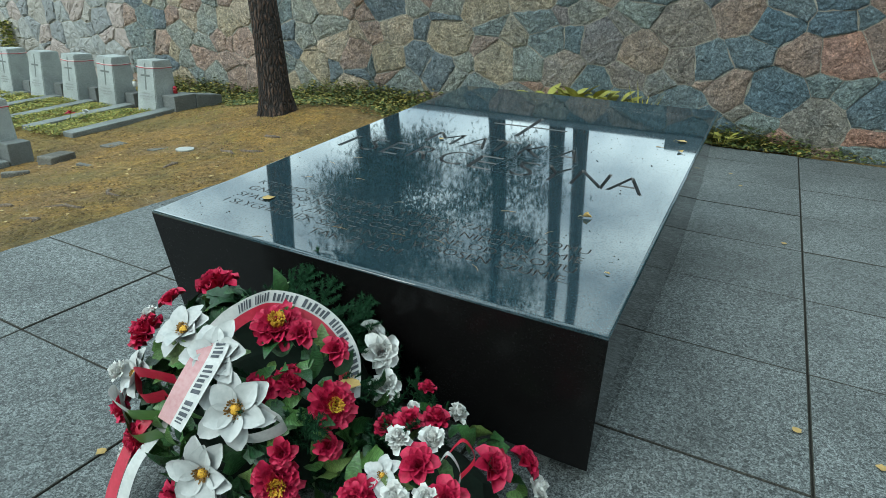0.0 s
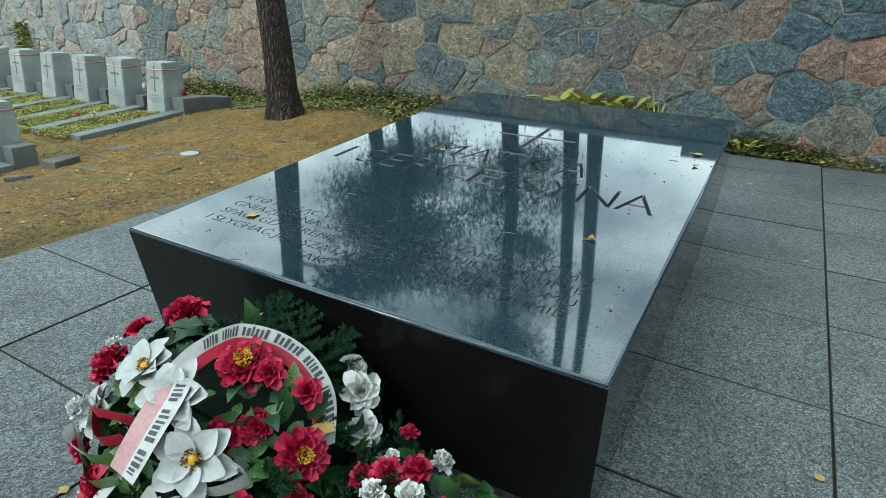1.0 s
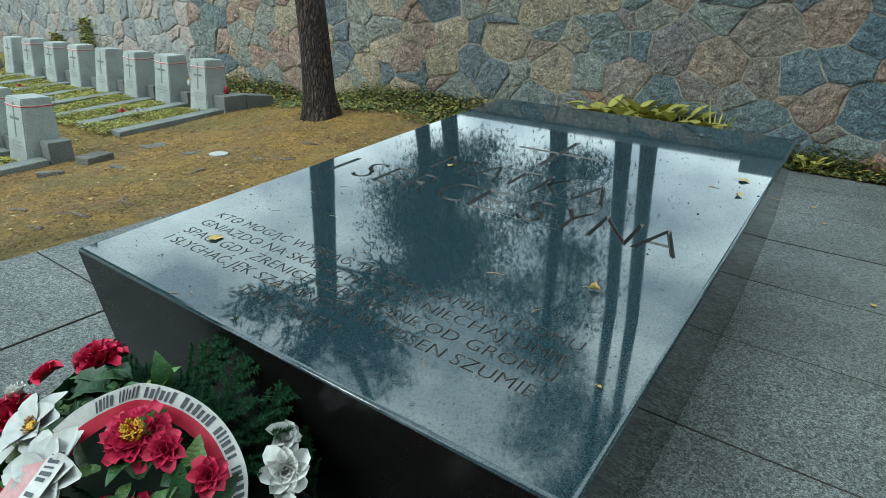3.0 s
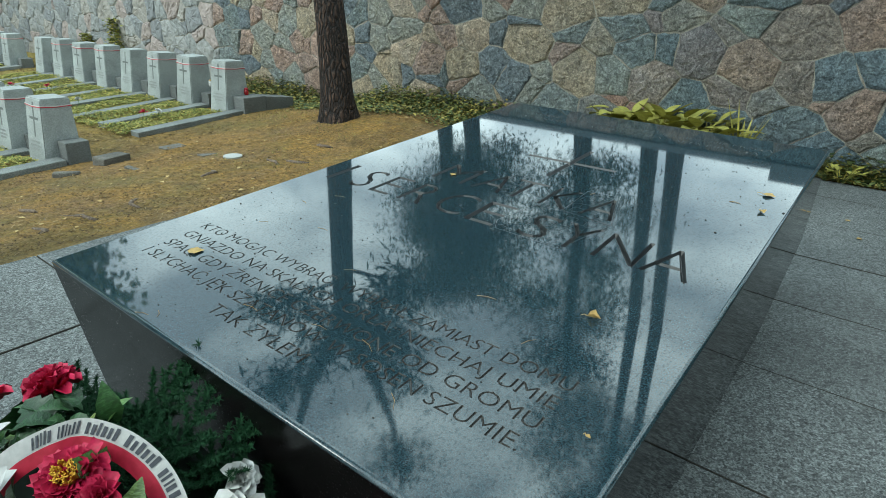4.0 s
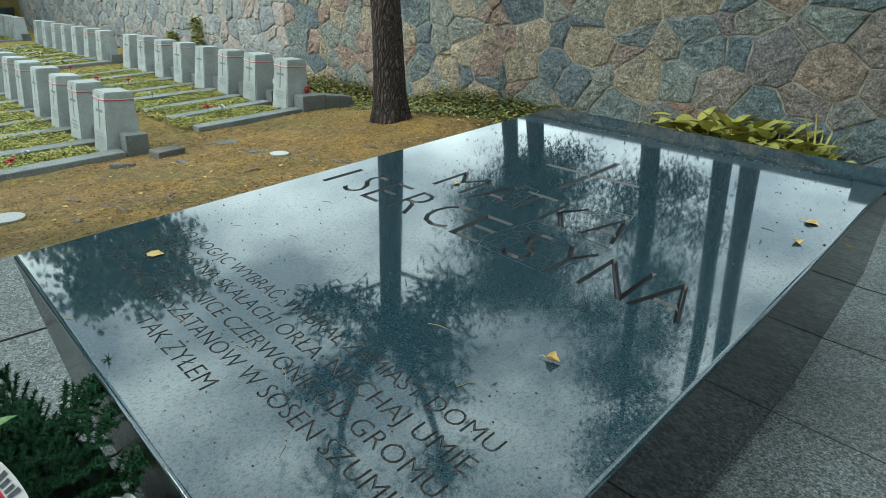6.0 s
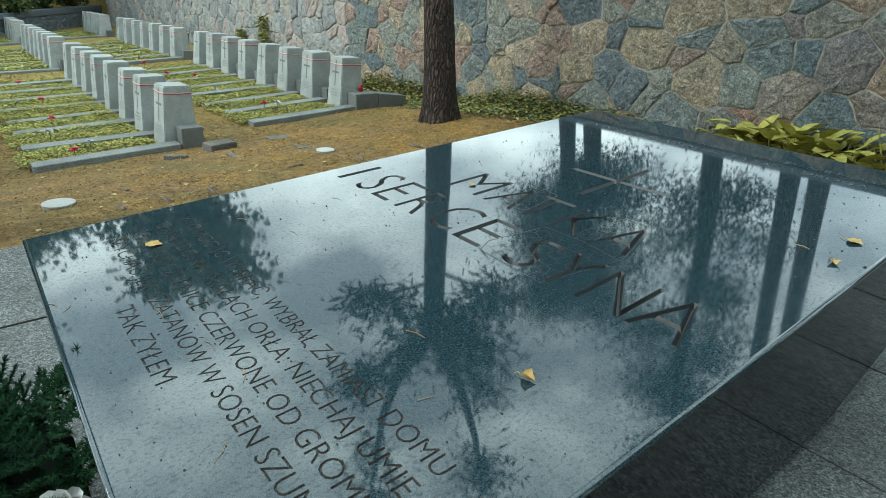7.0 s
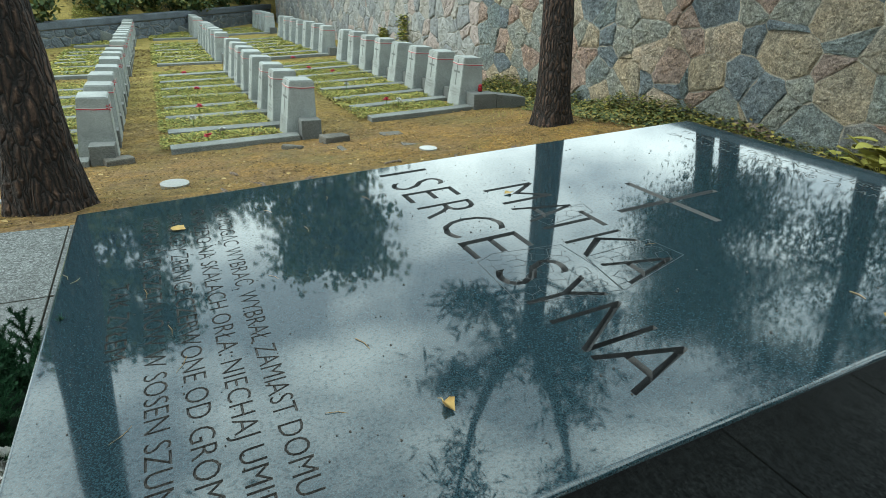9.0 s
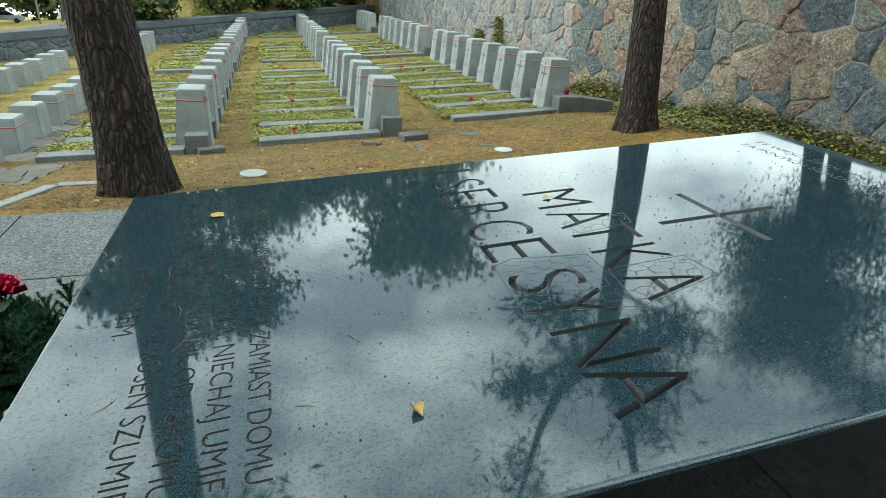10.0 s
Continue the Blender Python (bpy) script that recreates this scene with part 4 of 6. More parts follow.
tree("pine_tree", -2.6, -0.5, [(0, 0, 0), (-0.04, -0.06, 1.0), (-0.06, -0.16, 2.2), (-0.2, -0.5, 4.5), (-0.3, -0.7, 7.0), (-0.3, -0.8, 9.5)], [0.255, 0.235, 0.22, 0.19, 0.15, 0.07], (6.2, 10.5, 2.6), 5, "leaning pine with deeply furrowed dark bark on bare soil", sides=56, ridge=0.07, rings=150, tufts=14, density=60, ln=0.28, wd=0.035)

# pines on the slope above the wall
for k, (tx, ty, h, lo, reach, r) in enumerate([(-0.85, 9.0, 12.0, 7.0, 2.0, 0.14), (-1.5, 9.6, 12.5, 6.8, 2.0, 0.15), (-2.7, 9.4, 7.2, 1.0, 1.05, 0.18), (-5.2, 9.3, 4.6, 1.4, 1.3, 0.2), (-7.0, 10.6, 6.0, 2.2, 1.4, 0.22), (1.6, 13.5, 8.0, 4.6, 1.4, 0.2), (6.2, 9.5, 10.0, 1.6, 2.6, 0.25)]):
    tree("pine_tree", tx, ty, [(0, 0, 0), (0.1, 0.05, h * 0.35), (-0.05, 0.1, h * 0.7), (0.1, 0, h)], [r, r * 0.8, r * 0.55, r * 0.15], (lo, h, reach), 40 + k, "tall dark pine on the slope above the retaining wall", tufts=17, density=190, spread=0.34, ln=0.11, wd=0.017)

# trees and shrubs beyond the far wall
for k, (tx, ty, h, lo, reach) in enumerate([(-34.0, 7.9, 17, 1.6, 4.6), (-40.5, 4.5, 13, 1.4, 4.0), (-32.0, -8.5, 20, 5.0, 3.6), (-39.0, -5.0, 22, 2.0, 4.6), (-46.0, 0.5, 15, 2.0, 4.5), (-52.0, -20.0, 14, 3.2, 4.6), (-60.0, -10.0, 14, 2.2, 5.0)]):
    tree("broadleaf_tree", tx, ty, [(0, 0, 0), (0.15, 0.1, h * 0.4), (0, -0.1, h * 0.85)], [0.26, 0.2, 0.06], (lo, h, reach), 80 + k, "broad dark green tree beyond the far cemetery wall", leaf=BROAD, tufts=26, density=70, spread=0.8, ln=0.4, wd=0.2)


def shrub(x, y, size, seed, label):
    rnd = random.Random(seed)
    s = holder("shrub", pose(x, y, land(x, y)), label, "shrub", "shrubs above the far wall")
    vs, fs = [], []
    for k in range(9):
        a = k * 2.4
        e = Vector((math.cos(a) * size * 0.7, math.sin(a) * size * 0.7, size * rnd.uniform(0.4, 1.0)))
        bm = bmesh.new()
        tube(bm, [(0, 0, 0), e * 0.5 + Vector((0, 0, 0.15)), e], [0.03, 0.02, 0.008], 5)
        part("stem", bm, BARK, s)
        for u in (0.35, 0.6, 0.85, 1.0):
            tuft(vs, fs, e * u, size * 0.2, 60, 0.18, 0.07, rnd)
    shared("foliage", raw_mesh("foliage", vs, fs, BROAD), s, pose(0, 0, 0))


for k, (t, size) in enumerate([(-3.2, 1.0), (-1.0, 1.3), (0.3, 1.1), (1.9, 1.2), (3.4, 1.0), (5.0, 1.3), (-4.6, 1.1)]):
    shrub(far_line(t) - 1.1 - 0.5 * (k % 3), t, size, 200 + k, "bushy dark green shrub hanging over the far wall")

# tall unseen trees behind the walk, added to darken court and mirroring polished front
for k, (tx, ty) in enumerate([(-3.5, -15.0), (3.0, -15.5), (9.0, -11.0), (9.5, -4.5), (8.8, 0.5), (8.6, 4.2)]):
    tree("broadleaf_tree", tx, ty, [(0, 0, 0), (0.2, 0.1, 3.5), (0, 0, 9.0)], [0.28, 0.22, 0.07], (1.2, 9.5, 2.8), 120 + k, "dense dark green tree, unseen, added to darken the paved court", leaf=BROAD, tufts=20, density=40, spread=0.6, ln=0.34, wd=0.2)


# ---- wreaths ----
def petal(bm, length, width, cup, curl, m, wave=0.0, rnd=None, tip=0.5, mat=0):
    """A cupped petal that grows along +y from the origin, placed by m."""
    nu, nv = 3, 6
    grid = []
    for j in range(nv):
        v = j / (nv - 1)
        w = width * (math.sin(math.pi * min(1.0, 0.05 + 0.93 * v ** 1.1)) ** 0.62 if tip == 1 else math.sqrt(math.sin(math.pi * (0.04 + 0.8 * v))))
        row = []
        for i in range(nu):
            u = i / (nu - 1) * 2 - 1
            z = cup * (u * u) * w * 0.9 + curl * v * v * length + (rnd.uniform(-wave, wave) if rnd and j > 1 else 0)
            row.append(bm.verts.new(m @ Vector((u * w * 0.5, v * length, z)) if j else Vector((0, 0, 0))))
        grid.append(row)
    for j in range(nv - 1):
        for i in range(nu - 1):
            f = bm.faces.new((grid[j][i], grid[j][i + 1], grid[j + 1][i + 1], grid[j + 1][i]))
            f.material_index = mat
            f.smooth = True


def knob(bm, r, h, n, rnd, z=0.0):
    for _ in range(n):
        a, q = rnd.uniform(0, 6.283), r * math.sqrt(rnd.random())
        p = Vector((q * math.cos(a), q * math.sin(a), z))
        tip_ = p * 1.15 + Vector((0, 0, h * rnd.uniform(0.6, 1.1)))
        s = Vector((-math.sin(a), math.cos(a), 0)) * 0.0016
        c = Vector((math.cos(a), math.sin(a), 0)) * 0.0016
        vs = [bm.verts.new(v) for v in (p + s, p - s, tip_ - s * 1.4, tip_ + s * 1.4, tip_ + c * 2 + Vector((0, 0, 0.002)))]
        bm.faces.new(vs[:4])
        bm.faces.new((vs[2], vs[3], vs[4]))


def star_flower(seed, R=0.078):
    rnd = random.Random(seed)
    bm = bmesh.new()
    for ring, n, l, e in ((0, 6, 1.0, 4), (1, 5, 0.8, 22)):
        for k in range(n):
            a = 360 / n * k + 40 * ring + rnd.uniform(-8, 8)
            petal(bm, R * l * rnd.uniform(0.92, 1.05), R * 0.66, 0.34, rnd.uniform(-0.22, 0.08), pose(0, 0, 0.002 * ring, 0, 0, a) @ pose(0, 0.006, 0, e + rnd.uniform(-5, 8), 0, 0), 0.0015, rnd, 1)
    bmesh.ops.remove_doubles(bm, verts=bm.verts, dist=0.0004)
    a = mesh_of("petals", bm, WHITE)
    bm = bmesh.new()
    bmesh.ops.create_uvsphere(bm, u_segments=10, v_segments=6, radius=0.0125, matrix=Matrix.Translation((0, 0, 0.008)) @ Matrix.Diagonal((1, 1, 0.7, 1)))
    b = mesh_of("flower_eye", bm, STAMEN, True)
    bm = bmesh.new()
    knob(bm, 0.017, 0.012, 60, rnd, 0.004)
    c = mesh_of("stamens", bm, PISTIL)
    return a, b, c


def peony(seed, R=0.06, n=84, eye=True, mat=None):
    rnd = random.Random(seed)
    bm = bmesh.new()
    for k in range(n):
        u = k / n
        e = -4 + (62 if eye else 84) * u + rnd.uniform(-8, 8)
        petal(bm, R * (1.02 - 0.45 * u) * rnd.uniform(0.85, 1.08), R * (0.5 - 0.14 * u), 0.5, rnd.uniform(-0.1, 0.3), pose(0, 0, 0, 0, 0, k * 137.5) @ pose(0, 0.012 * (1 - u) if eye else 0.004, 0.012 * u, e, 0, 0), 0.006, rnd, 2)
    bmesh.ops.remove_doubles(bm, verts=bm.verts, dist=0.0004)
    a = mesh_of("petals", bm, mat or RED)
    if not eye:
        return a, None
    bm = bmesh.new()
    knob(bm, 0.019, 0.026, 130, rnd, 0.026)
    return a, mesh_of("stamens", bm, STAMEN)


def rose(seed, R, mat):
    rnd = random.Random(seed)
    bm = bmesh.new()
    n = 22
    for k in range(n):
        u = k / n
        e = 18 + 70 * min(1, u * 1.1)
        petal(bm, R * (1.0 - 0.25 * u), R * (1.0 - 0.5 * u), 0.6 + 0.5 * u, -0.32 + 0.25 * u, pose(0, 0, 0, 0, 0, k * 137.5) @ pose(0, R * 0.34 * (1 - u), 0.0, e, 0, 0), 0.002, rnd, 2)
    bmesh.ops.remove_doubles(bm, verts=bm.verts, dist=0.0004)
    return mesh_of("petals", bm, mat)


def carnation(seed, R, mat):
    rnd = random.Random(seed)
    bm = bmesh.new()
    for k in range(48):
        e = 10 + 78 * (k / 48) + rnd.uniform(-10, 10)
        petal(bm, R * rnd.uniform(0.75, 1.05), R * 0.5, 0.3, rnd.uniform(-0.4, 0.4), pose(0, 0, 0, 0, 0, k * 137.5) @ pose(0, 0, 0, e, 0, 0), 0.005, rnd, 2)
    bmesh.ops.remove_doubles(bm, verts=bm.verts, dist=0.0004)
    return mesh_of("petals", bm, mat)


def leaf_mesh(length, width, lobed, seed):
    rnd = random.Random(seed)
    bm = bmesh.new()
    nv = 9
    rows = []
    for j in range(nv):
        v = j / (nv - 1)
        w = width * math.sin(math.pi * (0.06 + 0.93 * v) ** 0.85)
        if lobed:
            w *= 1 + 0.6 * abs(math.sin(v * math.pi * 3.2))
        else:
            w *= 1 + 0.12 * (j % 2)
        zc = 0.12 * length * math.sin(v * 2.6) - 0.1 * length * v * v
        rows.append([bm.verts.new((s * w * 0.5, v * length, zc + (0.16 * w if s else 0) + rnd.uniform(-0.002, 0.002))) for s in (-1, 0, 1)])
    for r0, r1 in zip(rows, rows[1:]):
        for i in range(2):
            f = bm.faces.new((r0[i], r0[i + 1], r1[i + 1], r1[i]))
            f.smooth = True
    return mesh_of("leaf", bm, GREEN_VEIN)


def fir_mesh(seed, length=0.22):
    rnd = random.Random(seed)
    vs, fs = [], []
    lines = [(Vector((0, 0, 0)), Vector((0, length, 0.02)))]
    for k in range(8):
        p = Vector((0, length * (0.15 + 0.1 * k), 0.01))
        s = -1 if k % 2 else 1
        lines.append((p, p + Vector((s * 0.07 * (1 - k / 10), 0.06, rnd.uniform(-0.01, 0.015)))))
    for a, b in lines:
        d = b - a
        n = int(d.length / 0.0008)
        for k in range(n):
            p = a + d * (k / n)
            q = Vector((rnd.gauss(0, 1), rnd.gauss(0, 1), rnd.gauss(0.1, 0.8))).normalized()
            q = (q + d.normalized() * 0.8).normalized() * rnd.uniform(0.014, 0.022)
            s = q.cross(Vector((0.2, 0.3, 1))).normalized() * 0.0024
            o = len(vs)
            vs.extend((tuple(p - s), tuple(p + s), tuple(p + q)))
            fs.append((o, o + 1, o + 2))
        s = d.cross(Vector((0, 0, 1))).normalized() * 0.002
        o = len(vs)
        vs.extend((tuple(a - s), tuple(a + s), tuple(b + s), tuple(b - s)))
        fs.append((o, o + 1, o + 2, o + 3))
    return raw_mesh("fir_twig", vs, fs, FIR)


def strip(name, line, side, w0, w1, material, parent, label="", lift=0.0):
    """A ribbon along a line; it spans w0 to w1 along its side direction."""
    bm = bmesh.new()
    rows = []
    pts = []
    n = len(line) - 1
    for k in range(n * 8 + 1):
        t = k / 8
        i = min(int(t), n - 1)
        u = t - i
        p0, p1, p2, p3 = (Vector(line[max(0, min(n, i + d))]) for d in (-1, 0, 1, 2))
        pts.append(0.5 * (2 * p1 + (p2 - p0) * u + (2 * p0 - 5 * p1 + 4 * p2 - p3) * u * u + (3 * p1 - p0 - 3 * p2 + p3) * u ** 3))
    sides = [Vector(s) for s in side]
    for k, p in enumerate(pts):
        t = k / (len(pts) - 1) * (len(sides) - 1)
        i = min(int(t), len(sides) - 2)
        s = sides[i].lerp(sides[i + 1], t - i).normalized()
        d = (pts[min(k + 1, len(pts) - 1)] - pts[max(k - 1, 0)]).normalized()
        nrm = s.cross(d).normalized() * lift
        rows.append([bm.verts.new(p + s * (w0 + (w1 - w0) * q / 3) + nrm) for q in range(4)])
    for r0, r1 in zip(rows, rows[1:]):
        for q in range(3):
            f = bm.faces.new((r0[q], r0[q + 1], r1[q + 1], r1[q]))
            f.smooth = True
    return part(name, bm, material, parent, label), pts, sides


def ink_bars(pts, sides, a, b, w0, w1, lift, parent, seed):
    """Illegible printing on a sash: a row of plain bars."""
    rnd = random.Random(seed)
    bm = bmesh.new()
    total = len(pts) - 1
    k = a * total
    letter = 0
    while k < b * total - 1:
        l = rnd.uniform(0.34, 0.8)
        tall = rnd.uniform(0.75, 1.0)
        letter += 1
        vs = []
        for kk, w in ((k, w0), (k + l, w0), (k + l, w0 + (w1 - w0) * tall), (k, w0 + (w1 - w0) * tall)):
            i = min(int(kk), total - 1)
            p = pts[i].lerp(pts[i + 1], kk - i)
            t = kk / total * (len(sides) - 1)
            j = min(int(t), len(sides) - 2)
            s = sides[j].lerp(sides[j + 1], t - j).normalized()
            d = (pts[i + 1] - pts[i]).normalized()
            vs.append(bm.verts.new(p + s * w + s.cross(d).normalized() * lift))
        bm.faces.new(vs)
        k += l + rnd.uniform(0.3, 0.5) + (1.1 if letter % 6 == 5 else 0)
    ob = part("printing", bm, INK, parent, "dark grey printed marks")
    tagged(ob, kind="stuff")


def facing(p, n, spin=0.0):
    q = Vector(n).to_track_quat("Z", "Y").to_matrix().to_4x4()
    return Matrix.Translation(p) @ q @ pose(0, 0, 0, 0, 0, spin)


STAR = [star_flower(s) for s in (1, 2, 3)]
PEONY = [peony(s) for s in (4, 5)]
POM = [peony(s, 0.05, 60, False) for s in (6, 7)]
BUD = rose(8, 0.03, RED)
ROSE_R = [rose(9, 0.046, RED), rose(10, 0.05, RED)]
ROSE_W = rose(11, 0.05, BLOOM_W)
CARN = [carnation(s, 0.036, BLOOM_W) for s in (12, 13)]
CARN_R = carnation(14, 0.04, RED)
LEAVES = [leaf_mesh(0.13, 0.06, False, 1), leaf_mesh(0.11, 0.07, True, 2), leaf_mesh(0.09, 0.045, False, 3)]
TWIGS = [fir_mesh(1), fir_mesh(2, 0.18)]


def bloom(kind, p, n, spin, parent, scale=1.0):
    m = facing(p, n, spin) @ Matrix.Scale(scale * {"star": 1.26, "peony": 1.2, "pom": 1.3, "rose": 1.05, "carn": 1.35, "rcarn": 1.25}.get(kind, 1.15), 4)
    if kind == "star":
        a, b, c = STAR[int(spin) % 3]
        f = shared("white_flower", a, parent, m, "white fabric flower with pointed petals")
        shared("flower_eye", b, f, pose(0, 0, 0), "orange-yellow eye")
        shared("stamen_tuft", c, f, pose(0, 0, 0), "brown stamens")
    elif kind == "peony":
        a, b = PEONY[int(spin) % 2]
        f = shared("red_peony", a, parent, m, "crimson fabric peony")
        shared("stamen_tuft", b, f, pose(0, 0, 0), "yellow stamens")
    else:
        me, name = {"pom": (POM[int(spin) % 2][0], "red_peony"), "bud": (BUD, "red_bud"), "rose": (ROSE_R[int(spin) % 2], "red_rose"), "wrose": (ROSE_W, "white_rose"), "carn": (CARN[int(spin) % 2], "white_carnation"), "rcarn": (CARN_R, "red_carnation")}[kind]
        shared(name, me, parent, m)


def dome_fill(parent, c, r, n, seed, twigs, stand=0.93, zmin=0.05, clear=(), back=-0.03):
    """Leaves and fir twigs that stick out of a rounded cushion."""
    rnd = random.Random(seed)
    c, r = Vector(c), Vector(r)
    for k in range(n + twigs):
        while True:
            d = Vector((rnd.gauss(0, 1), rnd.gauss(-0.35, 1), rnd.gauss(0.4, 0.8))).normalized()
            p = Vector((c.x + d.x * r.x, c.y + d.y * r.y, c.z + d.z * r.z))
            if p.z > zmin and p.y < back and all((p - q).length > 0.065 for q in clear):
                break
        p = c + (p - c) * (stand if k < n else 0.85)
        q = facing(p, (d + Vector((rnd.gauss(0, 0.4), rnd.gauss(0, 0.4), rnd.gauss(0, 0.4)))).normalized(), rnd.uniform(0, 360)) @ pose(0, 0, 0, rnd.uniform(5, 50), 0, 0)
        if k < n:
            shared("leaf", LEAVES[k % 3], parent, q @ Matrix.Scale(rnd.uniform(0.55, 1.0), 4))
        else:
            shared("fir_twig", TWIGS[k % 2], parent, q @ Matrix.Scale(rnd.uniform(0.8, 1.2), 4))


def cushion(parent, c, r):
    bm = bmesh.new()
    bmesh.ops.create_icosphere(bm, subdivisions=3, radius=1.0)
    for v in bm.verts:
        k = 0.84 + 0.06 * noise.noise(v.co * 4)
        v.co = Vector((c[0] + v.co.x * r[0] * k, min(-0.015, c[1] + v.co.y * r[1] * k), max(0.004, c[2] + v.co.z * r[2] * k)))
    part("straw_cushion", bm, TWIG_BED, parent, "green twig cushion, near-black for the shade between leaves")


C1, R1 = (0.95, -0.27, 0.2), (0.44, 0.38, 0.41)
wreath = holder("funeral_wreath", pose(0, 0, 0), "large wreath of red and white fabric flowers with printed sash", "wreath")
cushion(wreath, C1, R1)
for kind, p, spin, sc in [
    ("star", (0.80, -0.50, 0.56), 10, 1.0), ("star", (1.0, -0.55, 0.56), 41, 1.05), ("star", (1.13, -0.61, 0.45), 72, 1.15), ("star", (1.05, -0.69, 0.24), 23, 1.1), ("star", (0.63, -0.58, 0.38), 64, 0.95),
    ("carn", (0.57, -0.60, 0.38), 5, 0.9), ("carn", (0.56, -0.45, 0.52), 6, 0.8), ("pom", (0.71, -0.28, 0.6), 4, 1.15), ("pom", (0.58, -0.48, 0.47), 7, 1.15), ("bud", (0.59, -0.38, 0.56), 3, 1.2),
    ("peony", (1.09, -0.38, 0.6), 2, 1.0), ("peony", (1.33, -0.42, 0.42), 33, 0.92), ("peony", (1.26, -0.60, 0.24), 64, 0.98), ("bud", (1.27, -0.32, 0.54), 20, 1.15), ("bud", (1.17, -0.36, 0.59), 50, 1.2),
    ("bud", (1.35, -0.47, 0.31), 80, 1.1), ("bud", (1.27, -0.58, 0.33), 10, 1.1), ("wrose", (1.31, -0.13, 0.45), 30, 1.0), ("wrose", (1.36, -0.18, 0.36), 70, 0.85), ("wrose", (1.24, -0.08, 0.48), 110, 0.75),
    ("pom", (1.12, -0.5, 0.44), 21, 1.0), ("pom", (0.72, -0.66, 0.2), 8, 1.0), ("carn", (0.68, -0.68, 0.14), 9, 1.0), ("pom", (0.60, -0.62, 0.26), 15, 0.9), ("peony", (0.95, -0.70, 0.09), 6, 1.0), ("star", (1.2, -0.68, 0.1), 9, 1.0), ("pom", (1.2, -0.45, 0.48), 3, 0.8),
]:
    n = Vector(((p[0] - C1[0]) / R1[0] + 0.25, (p[1] - C1[1]) / R1[1] - 0.25, (p[2] - C1[2]) / R1[2] + 0.35))
    if p[0] > 1.28 and kind == "wrose":
        n = Vector((0.75, -0.5, 0.45))
    bloom(kind, p, n, spin, wreath, sc)
for p, spin in (((0.98, -0.09, 0.44), 10), ((1.22, -0.08, 0.38), -40), ((0.86, -0.09, 0.48), 20), ((1.36, -0.08, 0.32), -60), ((0.78, -0.1, 0.47), 40), ((1.08, -0.1, 0.4), 30)):
    shared("fir_twig", TWIGS[0], wreath, Matrix.Translation(p) @ pose(0, 0, 0, 55, spin, 0))
arch = [(0.93, -0.49, 0.57), (0.95, -0.44, 0.61), (0.985, -0.375, 0.64), (1.02, -0.32, 0.645), (1.11, -0.27, 0.62), (1.2, -0.25, 0.565), (1.28, -0.27, 0.485), (1.33, -0.34, 0.385)]
arch_side = [(-0.6, -0.1, 0.65), (-0.35, 0.25, 0.8), (-0.14, 0.45, 0.78), (0.2, 0.6, 0.6), (0.5, 0.75, 0.35), (0.6, 0.75, 0.2)]
_, pts_, sd_ = strip("sash", arch, arch_side, 0.0, 0.042, RIBBON_W, wreath, "white satin half of the sash")
ink_bars(pts_, sd_, 0.2, 0.96, 0.006, 0.037, -0.002, wreath, 3)
strip("sash", arch, arch_side, -0.036, 0.0, RIBBON_R, wreath, "red satin half of the sash")
tail = [(0.93, -0.48, 0.6), (1.0, -0.57, 0.585), (1.01, -0.67, 0.51), (0.99, -0.735, 0.42)]
tail_side = [(0.8, 0.5, 0.2), (0.95, 0.2, 0.1), (0.97, -0.1, 0.0)]
_, pts_, sd_ = strip("sash_tail", tail, tail_side, 0.0, 0.055, RIBBON_W, wreath, "white hanging sash end")
ink_bars(pts_, sd_, 0.2, 0.98, 0.01, 0.044, -0.002, wreath, 5)
PINK = cloth_mat("washed_red_satin", (0.4, 0.19, 0.2), (0.46, 0.27, 0.27), 0.45)
strip("sash_tail", tail, tail_side, -0.06, 0.0, PINK, wreath, "washed-out pink hanging sash end")
for line, side, mat_, lab in [
    ([(0.78, -0.62, 0.33), (0.72, -0.7, 0.22), (0.7, -0.78, 0.08), (0.72, -0.82, 0.015)], [(0.9, 0.1, 0.2), (0.95, 0.1, 0.1)], RIBBON_R, "red ribbon end"),
    ([(0.83, -0.63, 0.3), (0.77, -0.73, 0.18), (0.76, -0.8, 0.05), (0.8, -0.84, 0.012)], [(0.9, 0.1, 0.2), (0.95, 0.1, 0.1)], RIBBON_W, "white ribbon end"),
    ([(0.88, -0.66, 0.36), (0.75, -0.69, 0.33), (0.66, -0.66, 0.27), (0.74, -0.7, 0.24), (0.87, -0.69, 0.31)], [(0, -0.3, 1), (0, -0.4, 0.9)], GREEN, "dark green striped ribbon loop"),
    ([(0.86, -0.6, 0.45), (0.74, -0.64, 0.46), (0.69, -0.62, 0.41), (0.76, -0.66, 0.38), (0.86, -0.64, 0.42)], [(0, -0.3, 1), (0, -0.4, 0.9)], RIBBON_R, "red ribbon loop"),
    ([(1.08, -0.63, 0.36), (1.2, -0.62, 0.38), (1.27, -0.56, 0.42), (1.18, -0.58, 0.46), (1.1, -0.58, 0.46)], [(0, -0.4, 0.9), (0, -0.3, 1)], RIBBON_W, "pale gauze ribbon loop"),
    ([(0.74, -0.67, 0.3), (0.66, -0.7, 0.36), (0.6, -0.64, 0.34), (0.68, -0.68, 0.27)], [(0, -0.4, 0.9), (0, -0.3, 1)], RIBBON_W, "pale gauze ribbon loop"),
]:
    strip("ribbon", line, side, -0.025, 0.025, mat_, wreath, lab)

